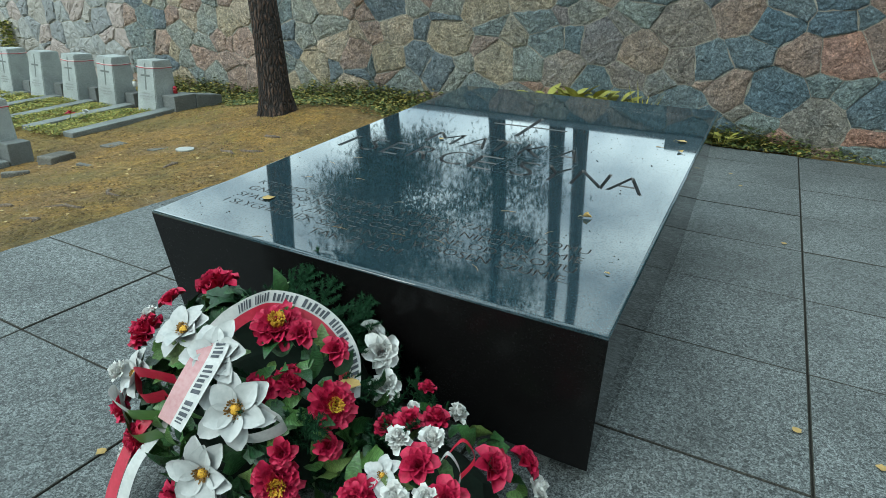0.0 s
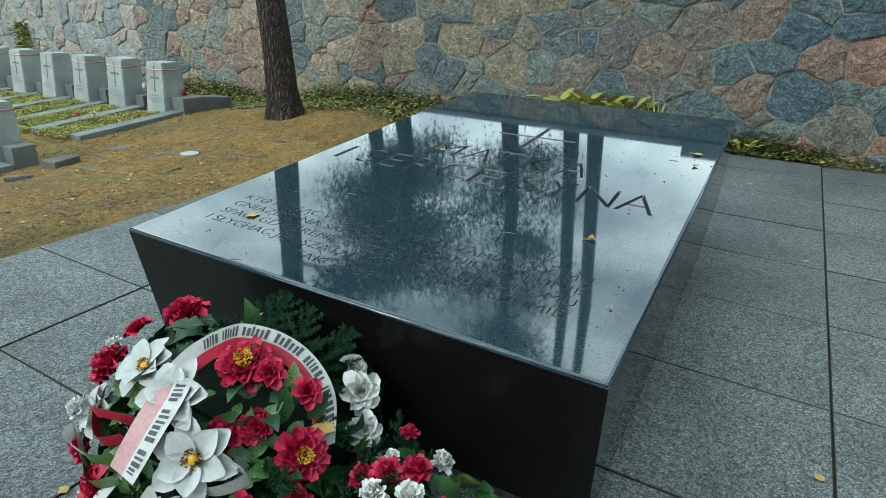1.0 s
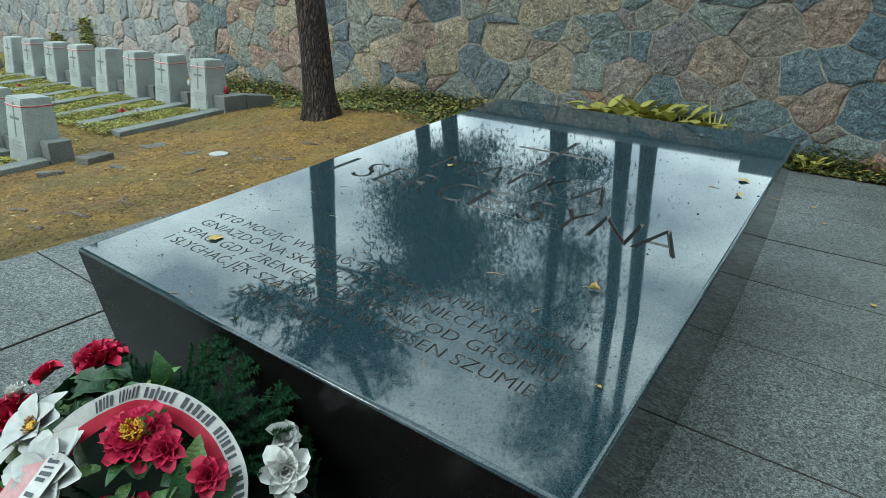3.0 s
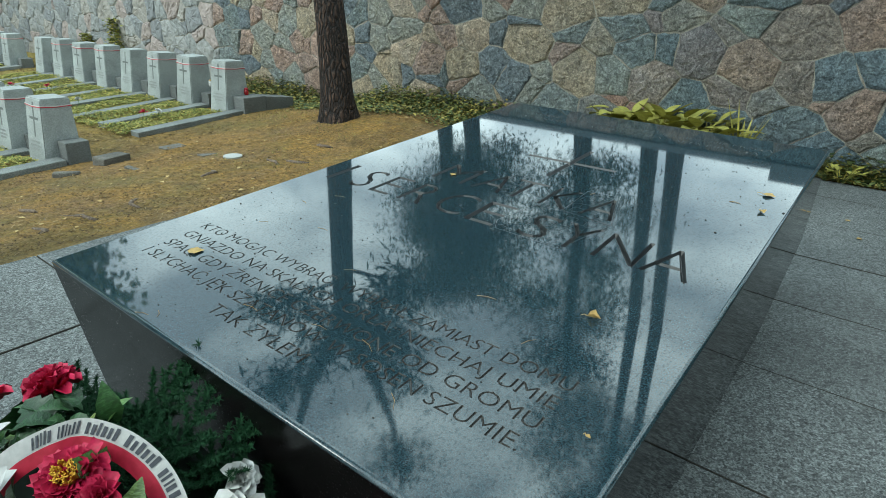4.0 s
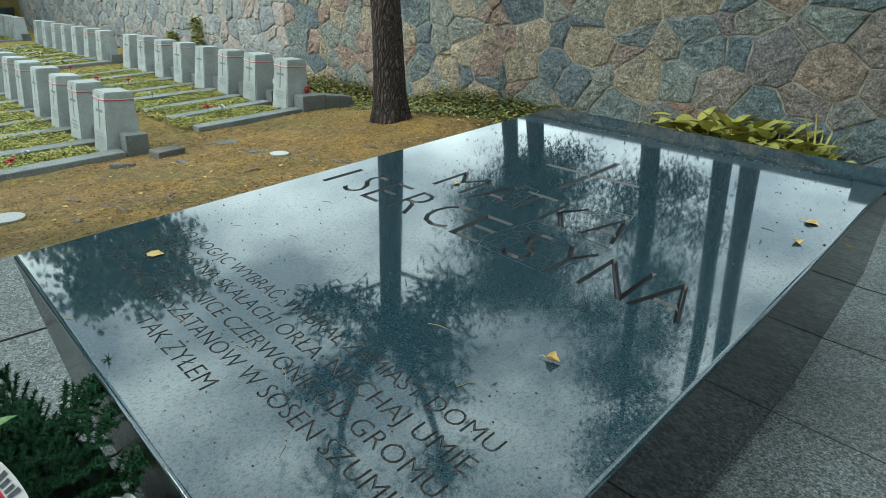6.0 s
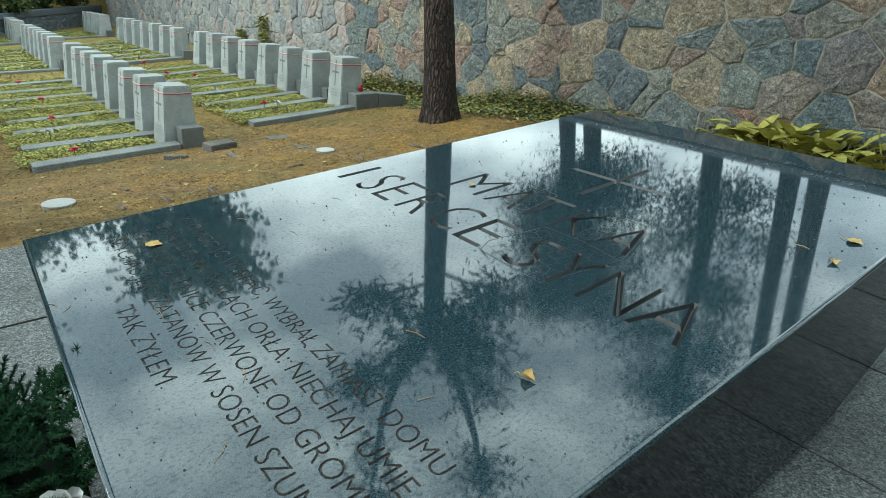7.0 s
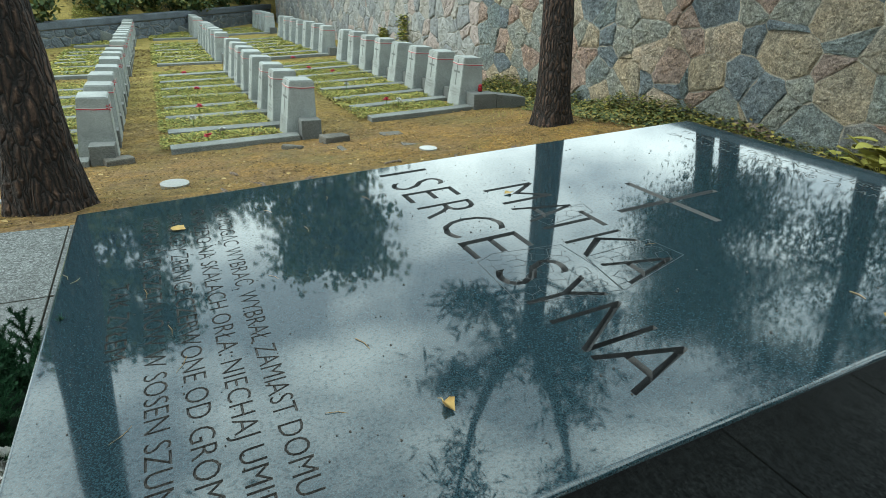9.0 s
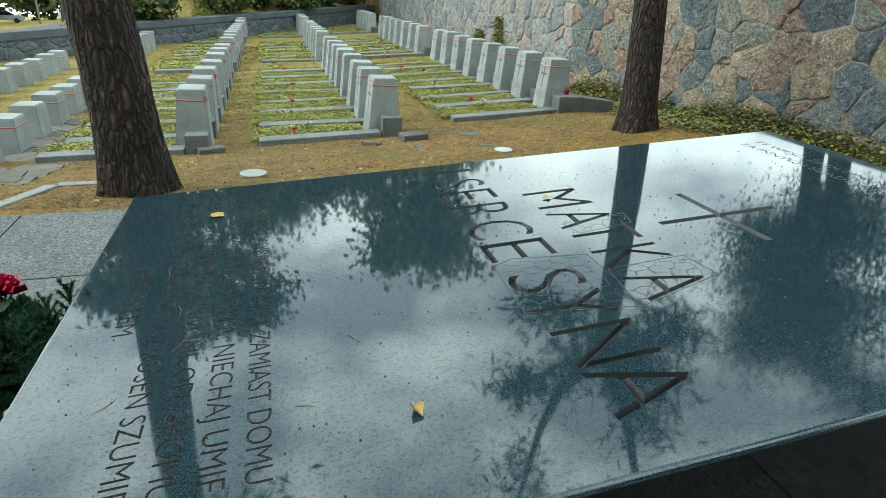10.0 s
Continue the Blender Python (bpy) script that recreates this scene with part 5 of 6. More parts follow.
trnd = random.Random(55)
for k in range(26):
    p = (0.52 + 0.7 * trnd.random(), -0.1 - 0.13 * trnd.random(), 0.30 + 0.1 * trnd.random())
    shared("fir_twig", TWIGS[k % 2], wreath, Matrix.Translation(p) @ pose(0, 0, 0, 35 + 40 * trnd.random(), 0, trnd.uniform(75, 285)) @ Matrix.Scale(trnd.uniform(0.65, 0.9), 4))
for k in range(60):
    # over the back of the cushion
    ux, uy = trnd.uniform(-0.85, 0.75), trnd.uniform(0.05, 0.6)
    uz = math.sqrt(max(0.02, 1 - ux * ux - uy * uy))
    p = (C1[0] + ux * R1[0] * 0.84, C1[1] + uy * R1[1] * 0.84, C1[2] + uz * R1[2] * 0.82)
    shared("fir_twig", TWIGS[k % 2], wreath, Matrix.Translation(p) @ pose(0, 0, 0, 8 + 34 * trnd.random(), 0, trnd.uniform(70, 290)) @ Matrix.Scale(trnd.uniform(0.5, 0.8), 4))
dome_fill(wreath, C1, R1, 270, 31, 8, 1.0, 0.05, [Vector(q) for q in arch + tail], -0.24)
C2, R2 = (1.6, -0.32, 0.03), (0.33, 0.27, 0.28)
basket = holder("flower_arrangement", pose(0, 0, 0), "low arrangement of red roses and white carnations at the slab's foot", "flower arrangement")
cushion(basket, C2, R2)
for kind, p, spin, sc in [
    ("rose", (1.81, -0.27, 0.28), 1, 1.05), ("rose", (1.65, -0.43, 0.34), 2, 1.05), ("rose", (1.76, -0.46, 0.29), 3, 1.0), ("rose", (1.86, -0.13, 0.22), 4, 0.95), ("rcarn", (1.51, -0.15, 0.38), 5, 0.7), ("rcarn", (1.54, -0.30, 0.35), 6, 1.1), ("rcarn", (1.47, -0.32, 0.32), 16, 1.0), ("rcarn", (1.6, -0.24, 0.35), 26, 1.0),
    ("carn", (1.62, -0.14, 0.31), 7, 0.9), ("carn", (1.55, -0.38, 0.35), 8, 1.0), ("carn", (1.64, -0.34, 0.36), 9, 1.0), ("carn", (1.91, -0.15, 0.15), 10, 1.0), ("carn", (1.63, -0.52, 0.29), 11, 1.0), ("carn", (1.71, -0.49, 0.3), 12, 0.9), ("carn", (1.52, -0.25, 0.37), 13, 0.6),
    ("pom", (1.53, -0.55, 0.25), 14, 1.0), ("rose", (1.6, -0.58, 0.22), 15, 1.0), ("star", (1.56, -0.48, 0.3), 17, 0.6), ("rose", (1.7, -0.58, 0.17), 18, 1.0), ("carn", (1.8, -0.5, 0.18), 19, 1.0),
]:
    bloom(kind, p, Vector(((p[0] - C2[0]) / R2[0] + 0.2, (p[1] - C2[1]) / R2[1] - 0.35, (p[2] - C2[2]) / R2[2] + 0.35)), spin, basket, sc)
dome_fill(basket, C2, R2, 80, 37, 10, 1.02, 0.03)
for line, mat_ in (([(1.7, -0.36, 0.34), (1.74, -0.33, 0.4), (1.79, -0.35, 0.37), (1.76, -0.38, 0.31)], RIBBON_R), ([(1.69, -0.38, 0.33), (1.72, -0.38, 0.38), (1.77, -0.4, 0.35), (1.77, -0.42, 0.29)], RIBBON_W)):
    strip("ribbon", line, [(0.3, -0.8, 0.3), (0.5, -0.7, 0.2)], -0.014, 0.014, mat_, basket)

# ---- plants along the wall ----
def leaf_shape(vs, fs, base, d, length, width, droop, rnd):
    """A pointed blade with a folded midrib."""
    s = d.cross(Vector((0, 0, 1)))
    s = (s.normalized() if s.length > 1e-3 else Vector((1, 0, 0)))
    o = len(vs)
    n = 6
    for j in range(n):
        v = j / (n - 1)
        w = width * 0.5 * math.sin(math.pi * (0.08 + 0.92 * v) ** 0.8)
        c = base + d * (length * v) + Vector((0, 0, -droop * length * v * v))
        up = Vector((0, 0, 0.25 * w))
        vs.extend((tuple(c - s * w + up), tuple(c), tuple(c + s * w + up)))
    for j in range(n - 1):
        a = o + 3 * j
        fs.append((a, a + 1, a + 4, a + 3))
        fs.append((a + 1, a + 2, a + 5, a + 4))


def hosta(x, y, n, size, seed):
    rnd = random.Random(seed)
    z = max(land(x, y), 0.0)
    h = holder("hosta", pose(x, y, z), "yellowing hosta with broad pointed leaves at the wall's foot", "plant", "hostas along the wall")
    for k in range(n):
        a = k * 2.4 + rnd.uniform(-0.3, 0.3)
        e = rnd.uniform(0.6, 1.35)
        d = Vector((math.cos(a) * math.cos(e), math.sin(a) * math.cos(e), math.sin(e)))
        vs, fs = [], []
        p = Vector((math.cos(a) * 0.05, math.sin(a) * 0.05, 0.0)) + d * size * rnd.uniform(0.5, 1.2)
        st = Vector((math.cos(a) * 0.02, math.sin(a) * 0.02, -0.02))
        w = Vector((-math.sin(a), math.cos(a), 0)) * 0.004
        vs.extend((tuple(st - w), tuple(st + w), tuple(p + w), tuple(p - w)))
        fs.append((0, 1, 2, 3))
        leaf_shape(vs, fs, p, Vector((math.cos(a), math.sin(a), rnd.uniform(0.0, 1.1))).normalized(), size * rnd.uniform(0.55, 0.8), size * rnd.uniform(0.38, 0.5), rnd.uniform(0.0, 0.4), rnd)
        shared("leaf", raw_mesh("leaf", vs, fs, HOSTA, True), h, pose(0, 0, 0))


for k, (x, y, n, s) in enumerate([(-1.0, 6.28, 10, 0.19), (-0.58, 6.24, 38, 0.36), (-0.26, 6.26, 42, 0.4), (0.06, 6.22, 42, 0.4), (0.36, 6.26, 40, 0.37), (0.64, 6.22, 34, 0.3), (1.48, 6.36, 14, 0.14), (1.73, 6.34, 14, 0.14)]):
    hosta(x, y, n, s, 300 + k)

spiky = holder("spiky_grass", pose(0.76, 6.3, 0.0), "tuft of long arching grass blades beside the wall", "plant")
srnd = random.Random(9)
for k in range(16):
    a = srnd.uniform(0, 6.283)
    e = srnd.uniform(1.05, 1.45)
    vs, fs = [], []
    leaf_shape(vs, fs, Vector((0, 0, 0)), Vector((math.cos(a) * math.cos(e), math.sin(a) * math.cos(e) * 0.5, math.sin(e))), srnd.uniform(0.55, 0.9), 0.032, srnd.uniform(0.04, 0.22), srnd)
    shared("blade", raw_mesh("blade", vs, fs, HOSTA), spiky, pose(0, 0, 0))


def ivy_bank(name, x0, x1, y0, y1, n, size, h, seed, material, label):
    rnd = random.Random(seed)
    vs, fs = [], []
    for _ in range(n):
        x = rnd.uniform(x0, x1)
        v = rnd.random()
        y = y0 + (y1 - y0) * v ** 0.6
        dens = 0.5 + noise.noise((x * 1.1, y * 1.3, seed))
        if dens < rnd.random() * 0.55:
            continue
        z = max(land(x, y), land(min(x, -2.1), y) if x < -2 else 0.0) + 0.02 + h * (v ** 2) * rnd.random() * (0.5 + dens)
        leaf_bits(vs, fs, (x, y, z), size * rnd.uniform(0.6, 1.3), rnd, 0.7)
    ob = new(name, raw_mesh(name, vs, fs, material))
    tagged(ob, label, "ivy", kind="stuff")


ivy_bank("ivy_bank", -5.6, -0.7, 5.35, 6.56, 14000, 0.05, 0.2, 3, IVY, "tangled ivy with yellowing leaves along the wall's foot")
ivy_bank("ivy_bank", -8.5, -5.6, 5.55, 6.56, 5000, 0.055, 0.2, 5, IVY, "sparse ivy behind the first headstones")
ivy_bank("ivy_bank", 1.3, 2.6, 6.24, 6.56, 2200, 0.055, 0.24, 7, IVY, "small dark ivy cushion between paving and wall")
ivy_bank("ivy_bank", 2.6, 6.0, 6.24, 6.56, 900, 0.05, 0.08, 8, IVY, "thin line of ivy at the wall's foot")
for k, (x, h) in enumerate([(-13.6, 1.1), (-15.2, 0.7)]):
    rnd_ = random.Random(500 + k)
    vs, fs = [], []
    for _ in range(420):
        z = land(x, 6.3) + h * rnd_.random()
        leaf_bits(vs, fs, (x + rnd_.gauss(0, 0.12 + 0.12 * (1 - (z - land(x, 6.3)) / h)), 6.52 - 0.1 * rnd_.random(), z), 0.1, rnd_, 0.6)
    vine = new("climbing_vine", raw_mesh("climbing_vine", vs, fs, COVER))
    tagged(vine, "green vine climbing the fieldstone wall", "vine", kind="stuff")

# grass, needles and litter on the soil
grnd = random.Random(77)
vs, fs = [], []
for _ in range(5200):
    x, y = grnd.uniform(-6.0, -2.1), grnd.uniform(-1.3, 6.0)
    if noise.noise((x * 0.7, y * 0.7, 2.0)) + 0.22 * (y - 2.5) * 0.4 < grnd.random() * 0.6:
        continue
    z = land(x, y)
    a = grnd.uniform(0, 6.283)
    l = grnd.uniform(0.02, 0.06)
    d = Vector((math.cos(a) * 0.7, math.sin(a) * 0.7, grnd.uniform(0.3, 1.0))) * l
    s = Vector((-math.sin(a), math.cos(a), 0)) * 0.003
    o = len(vs)
    p = Vector((x, y, z))
    vs.extend((tuple(p - s), tuple(p + s), tuple(p + d)))
    fs.append((o, o + 1, o + 2))
tagged(new("grass_blades", raw_mesh("grass_blades", vs, fs, COVER)), "short sparse grass blades on mossy soil", "grass", kind="stuff")
vs, fs = [], []
for _ in range(9000):
    x, y = grnd.uniform(-7.5, -2.05), grnd.uniform(-1.6, 6.2)
    z = land(x, y) + 0.006
    a = grnd.uniform(0, 6.283)
    l = grnd.uniform(0.03, 0.09)
    d = Vector((math.cos(a), math.sin(a), grnd.uniform(-0.02, 0.12))) * l
    s = Vector((-math.sin(a), math.cos(a), 0.2)) * grnd.uniform(0.0012, 0.004)
    o = len(vs)
    p = Vector((x, y, z))
    vs.extend((tuple(p - s), tuple(p + s), tuple(p + d + s * 0.4), tuple(p + d - s * 0.4)))
    fs.append((o, o + 1, o + 2, o + 3))
tagged(new("needle_litter", raw_mesh("needle_litter", vs, fs, STRAW)), "fallen dry pine needles and bark scraps", "litter", kind="stuff")
vs, fs = [], []
for _ in range(230):
    x, y = grnd.uniform(-6.5, -2.05), grnd.uniform(-1.2, 6.2)
    leaf_bits(vs, fs, (x, y, land(x, y) + 0.01), grnd.uniform(0.03, 0.06), grnd, 0.3)
tagged(new("fallen_leaves", raw_mesh("fallen_leaves", vs, fs, DRY)), "small fallen yellow leaves on the soil", "fallen leaves", kind="stuff")

ROOT = stone_mat("weathered_root", (0.07, 0.05, 0.035), (0.2, 0.15, 0.11), 0.3, 0.9, 60, (0.6, 1.1), 0.5)
vs, fs = [], []
for _ in range(64000):
    x, y = -2.06 - 18.0 * grnd.random() ** 1.6, grnd.uniform(-2.4, 5.9)
    if noise.noise((x * 1.7, y * 1.7, 6.0)) < grnd.uniform(-0.5, 0.35):
        continue
    leaf_bits(vs, fs, (x, y, land(x, y) + 0.003), grnd.uniform(0.01, 0.028) * (1 - 0.1 * (x + 2)), grnd, 0.5)
tagged(new("moss_litter", raw_mesh("moss_litter", vs, fs, MOSSBITS)), "ochre moss tufts and bark crumbs scattered over the soil", "litter", kind="stuff")
# surface roots
for k, (x, y, a, l) in enumerate([(-2.95, 3.1, 2.6, 0.7), (-2.75, 3.35, 3.3, 0.55), (-2.6, 1.5, 2.9, 0.6), (-2.5, 1.15, 3.5, 0.7), (-3.1, 2.4, 2.2, 0.4), (-2.45, 0.7, 2.8, 0.5), (-3.2, 0.9, 3.0, 0.5), (-3.0, 3.9, 2.9, 0.5)]):
    bm = bmesh.new()
    pts = []
    for i in range(7):
        u = i / 6 * l
        px, py = x + math.cos(a) * u + 0.04 * math.sin(i * 1.9 + k), y + math.sin(a) * u + 0.04 * math.cos(i * 1.3 + k)
        pts.append((px, py, land(px, py) - 0.004 + 0.01 * math.sin(i * 1.1)))
    tube(bm, pts, [0.016, 0.018, 0.016, 0.013, 0.011, 0.008, 0.004], 7, rnd=grnd, wob=0.2)
    ob = ob_of("surface_root", bm, ROOT, smooth=True)
    tagged(ob, "knotty pine root lying on the soil", "root", "roots on the soil")

# sunken uplights
METAL = Nodes("brushed_steel_ring", 0.35)
METAL.p.inputs["Metallic"].default_value = 0.25
METAL.color(METAL.ramp(METAL.noise(60, 3), [(0.3, (0.34, 0.35, 0.345)), (0.7, (0.46, 0.47, 0.46))]))
LENS = Nodes("frosted_lamp_glass", 0.25)
LENS.color(LENS.ramp(LENS.noise(30, 3), [(0.3, (0.2, 0.225, 0.215)), (0.7, (0.32, 0.34, 0.33))]))
for x, y, r, h in ((-3.655, 3.07, 0.105, 0.022), (-3.025, 0.385, 0.125, 0.034)):
    z = land(x, y)
    lamp = holder("ground_uplight", pose(x, y, z), "round pale metal uplight set into the soil", "lamp", "uplights in the soil")
    bm = bmesh.new()
    tube(bm, [(0, 0, -0.06), (0, 0, h - 0.008), (0, 0, h), (0, 0, h - 0.006)], [r * 0.86, r * 0.97, r * 0.97, r * 0.74], 32, cap=False)
    part("rim", bm, METAL.m, lamp)
    bm = bmesh.new()
    bmesh.ops.create_circle(bm, cap_ends=True, segments=32, radius=r * 0.74, matrix=Matrix.Translation((0, 0, h - 0.008)))
    part("lens", bm, LENS.m, lamp, "frosted glass")

# red grave lantern on the plinth
GLASS = Nodes("red_lantern_glass", 0.12)
GLASS.color((0.32, 0.008, 0.012))
GLASS.p.inputs["Transmission Weight"].default_value = 0.35
GOLD = cloth_mat("brass_cap", (0.25, 0.17, 0.06), (0.4, 0.28, 0.1), 0.4)
for lx, ly, lz, col in ((-6.2, 5.02, land(-6.1, 5.0) + 0.242, GLASS.m), (-7.12, 4.98, land(-7.1, 4.9) + 0.31, RIBBON_W)):
    lan = holder("grave_lantern", pose(lx, ly, lz), "small red glass grave lantern standing on a plinth" if col != RIBBON_W else "small clear glass grave candle standing on a plinth", "lantern")
    bm = bmesh.new()
    tube(bm, [(0, 0, 0), (0, 0, 0.015), (0, 0, 0.05), (0, 0, 0.085)], [0.03, 0.034, 0.036, 0.028], 16)
    part("glass_jar", bm, col, lan, smooth=True)
    bm = bmesh.new()
    tube(bm, [(0, 0, 0.086), (0, 0, 0.095), (0, 0, 0.11)], [0.03, 0.03, 0.012], 16)
    part("cap", bm, GOLD if col == RIBBON_W else RIBBON_R, lan, smooth=True)


# leaves and twigs lying on slab and paving
def on_slab(x, y, h=0.0):
    return SLAB @ Vector((x, y / math.cos(TILT), h))


def curled_leaf(p, spin, size, label, curl=0.5, stem=True):
    rnd = random.Random(int(p[0] * 977 + p[1] * 131))
    h = holder("fallen_leaf", Matrix.Translation(p) @ pose(0, 0, 0, 0, 0, spin), label, "leaf", "fallen leaves")
    vs, fs = [], []
    n, m = 7, 5
    for j in range(n):
        v = j / (n - 1)
        w = size * 0.42 * math.sin(math.pi * (0.06 + 0.93 * v) ** 1.4) * (1 + 0.14 * math.sin(v * 17))
        for i in range(m):
            u = i / (m - 1) * 2 - 1
            a = u * curl * 1.6
            vs.append((w * math.sin(a) / max(0.4, curl * 1.2), size * (v - 0.5), 0.004 + w * curl * (1 - math.cos(a)) * 1.1 + rnd.uniform(0, 0.002)))
    for j in range(n - 1):
        for i in range(m - 1):
            a = j * m + i
            fs.append((a, a + 1, a + m + 1, a + m))
    shared("blade", raw_mesh("blade", vs, fs, DRY, True), h, pose(0, 0, 0))
    if stem:
        bm = bmesh.new()
        tube(bm, [(0, size * 0.48, 0.006), (0.003, size * 0.75, 0.008), (0.0, size, 0.003)], [0.0014, 0.001, 0.0008], 5)
        part("stalk", bm, DRY, h)


curled_leaf(on_slab(1.705, 0.855), 105, 0.04, "curled yellow-brown birch leaf lying on the polished slab", 1.0)
curled_leaf(on_slab(0.345, 0.365), 140, 0.06, "flat pale yellow leaf lying on the polished slab", 0.3, False)
curled_leaf(on_slab(1.835, 2.32), 80, 0.055, "pale dry leaf lying on the polished slab", 0.5)
curled_leaf(on_slab(1.865, 2.085), 30, 0.04, "small brown leaf lying on the polished slab", 0.8)
curled_leaf(on_slab(0.53, 1.66), 10, 0.035, "brown leaf lying in an engraved letter", 0.6)
curled_leaf(on_slab(1.93, 0.38), 80, 0.014, "small brown leaf lying on the polished slab", 0.8)
for x, y in ((2.66, 0.85), (2.52, 3.16), (1.97, 5.02), (2.1, 4.6), (0.42, -0.65), (2.94, 0.77)):
    curled_leaf((x, y, 0.004), rng.uniform(0, 360), 0.04, "small yellow leaf lying on the paving", 0.4, False)
curled_leaf((1.33, -0.33, 0.44), 20, 0.07, "yellow leaf caught in the wreath", 0.4)

for k, (x, y, a, l, w) in enumerate([(1.38, 0.76, 20, 0.09, 0.0022), (0.62, 0.02, 25, 0.07, 0.0018), (0.66, 0.05, -30, 0.06, 0.0016), (1.62, 0.63, 70, 0.08, 0.0016), (1.28, 0.33, -20, 0.1, 0.0016), (1.1, 0.31, 10, 0.09, 0.0015), (0.9, 0.62, 35, 0.06, 0.0012), (0.32, 1.1, 20, 0.08, 0.0014), (0.25, 0.95, -15, 0.07, 0.0014), (0.55, 0.8, 5, 0.08, 0.0014), (1.5, 0.2, -40, 0.09, 0.0015), (0.3, 0.7, 40, 0.06, 0.0013), (1.74, 2.14, 0, 0.07, 0.003), (1.2, 1.85, 80, 0.06, 0.0013), (0.85, 0.25, 5, 0.1, 0.0016)]):
    bm = bmesh.new()
    l, w = l * 0.72, w * 0.5
    tube(bm, [(-l / 2, 0, w), (0, 0.004, w * 1.6), (l / 2, -0.003, w)], [w, w, w * 0.5], 5)
    ob = ob_of("fallen_needle", bm, STRAW)
    ob.matrix_world = Matrix.Translation(on_slab(x, y)) @ pose(0, 0, 0, 3, 0, a)
    tagged(ob, "dry brown pine needle lying on the slab", "pine needle", "needles on the slab")

# specks of dirt on the slab
vs, fs = [], []
for _ in range(1300):
    x, y = grnd.uniform(0.03, 1.94), grnd.uniform(0.03, 3.06)
    r = abs(grnd.gauss(0, 0.0011)) + 0.0006
    o = len(vs)
    for q in range(5):
        a = q * 1.257 + grnd.uniform(-0.3, 0.3)
        vs.append(tuple(SLAB @ Vector((x + r * math.cos(a) * 1.5, y + r * math.sin(a), 0.0008))))
    vs.append(tuple(SLAB @ Vector((x, y, 0.0008 + r))))
    for q in range(5):
        fs.append((o + q, o + (q + 1) % 5, o + 5))
SPECK = cloth_mat("dirt_speck", (0.01, 0.009, 0.008), (0.06, 0.05, 0.04), 0.9)
tagged(new("dirt_specks", raw_mesh("dirt_specks", vs, fs, SPECK)), "dark specks of dirt on the slab", "dirt", kind="stuff")

# hairline mosaic of repaired pieces round some letters
def inside(poly, x, y):
    hit_ = False
    for (ax, ay), (bx, by) in zip(poly, poly[1:] + poly[:1]):
        if (ay > y) != (by > y) and x < (bx - ax) * (y - ay) / (by - ay) + ax:
            hit_ = not hit_
    return hit_


crnd = random.Random(4)
bm = bmesh.new()
for zone in ([(1.035, 1.32), (1.075, 1.245), (1.375, 1.232), (1.425, 1.55), (1.26, 1.575), (1.07, 1.57)], [(1.19, 1.585), (1.43, 1.553), (1.315, 1.89), (1.165, 1.87)], [(0.8, 1.61), (0.9, 1.63), (0.86, 1.86), (0.765, 1.88)]):
    for (ax, ay), (bx, by) in zip(zone, zone[1:] + zone[:1]):
        bm.faces.new([bm.verts.new(SLAB @ (v + Vector((0, 0, 0.0007)))) for v in bar(ax, ay, bx, by, 0.0022)])
    xs, ys = [p[0] for p in zone], [p[1] for p in zone]
    seen = set()
    for poly in cell_polys(min(xs), max(xs), min(ys), max(ys), 0.05, 0.05, 0.27, crnd):
        for (ax, ay), (bx, by) in zip(poly, poly[1:] + poly[:1]):
            key = (round((ax + bx) / 2, 4), round((ay + by) / 2, 4))
            if key in seen or math.hypot(bx - ax, by - ay) < 0.01 or not (inside(zone, ax, ay) and inside(zone, bx, by)):
                continue
            seen.add(key)
            if crnd.random() < 0.12:
                continue
            bm.faces.new([bm.verts.new(SLAB @ (v + Vector((0, 0, 0.0007)))) for v in bar(ax, ay, bx, by, crnd.uniform(0.0009, 0.002))])
ob = part("repair_joints", bm, CUT, monument, "fine dark joints of repaired pieces")
tagged(ob, kind="stuff")

# kerb and flagstones beyond the soil patch
kerb = holder("kerb", pose(0, 0, 0), "narrow pale concrete kerb round the soil patch", "kerb", kind="structure")
for (ax, ay), (bx, by), w in (((-2.04, -1.44), (-2.58, -1.37), 0.055), ((-2.585, -1.37), (-3.1, -1.3), 0.055), ((-3.14, -1.27), (-3.15, -0.6), 0.05)):
    d = (Vector((bx, by, 0)) - Vector((ax, ay, 0))).normalized()
    n_ = Vector((-d.y, d.x, 0)) * w
    bm = bmesh.new()
    tops, lows = [], []
    for px, py, sgn in ((ax, ay, -1), (bx, by, -1), (bx, by, 1), (ax, ay, 1)):
        p = Vector((px, py, 0)) + n_ * sgn
        tops.append(bm.verts.new((p.x, p.y, land(px, py) + 0.018)))
        lows.append(bm.verts.new((p.x, p.y, land(px, py) - 0.15)))
    bm.faces.new(tops)
    for k in range(4):
        bm.faces.new((tops[(k + 1) % 4], tops[k], lows[k], lows[(k + 1) % 4]))
    bmesh.ops.recalc_face_normals(bm, faces=bm.faces)
    bmesh.ops.bevel(bm, geom=list(bm.edges), offset=0.006, segments=1, affect="EDGES")
    part("kerb_stone", bm, KERB, kerb)
path = holder("flagstone_path", pose(0, 0, 0), "worn path of broken grey flagstones with moss between", "path", kind="structure")
frnd = random.Random(12)
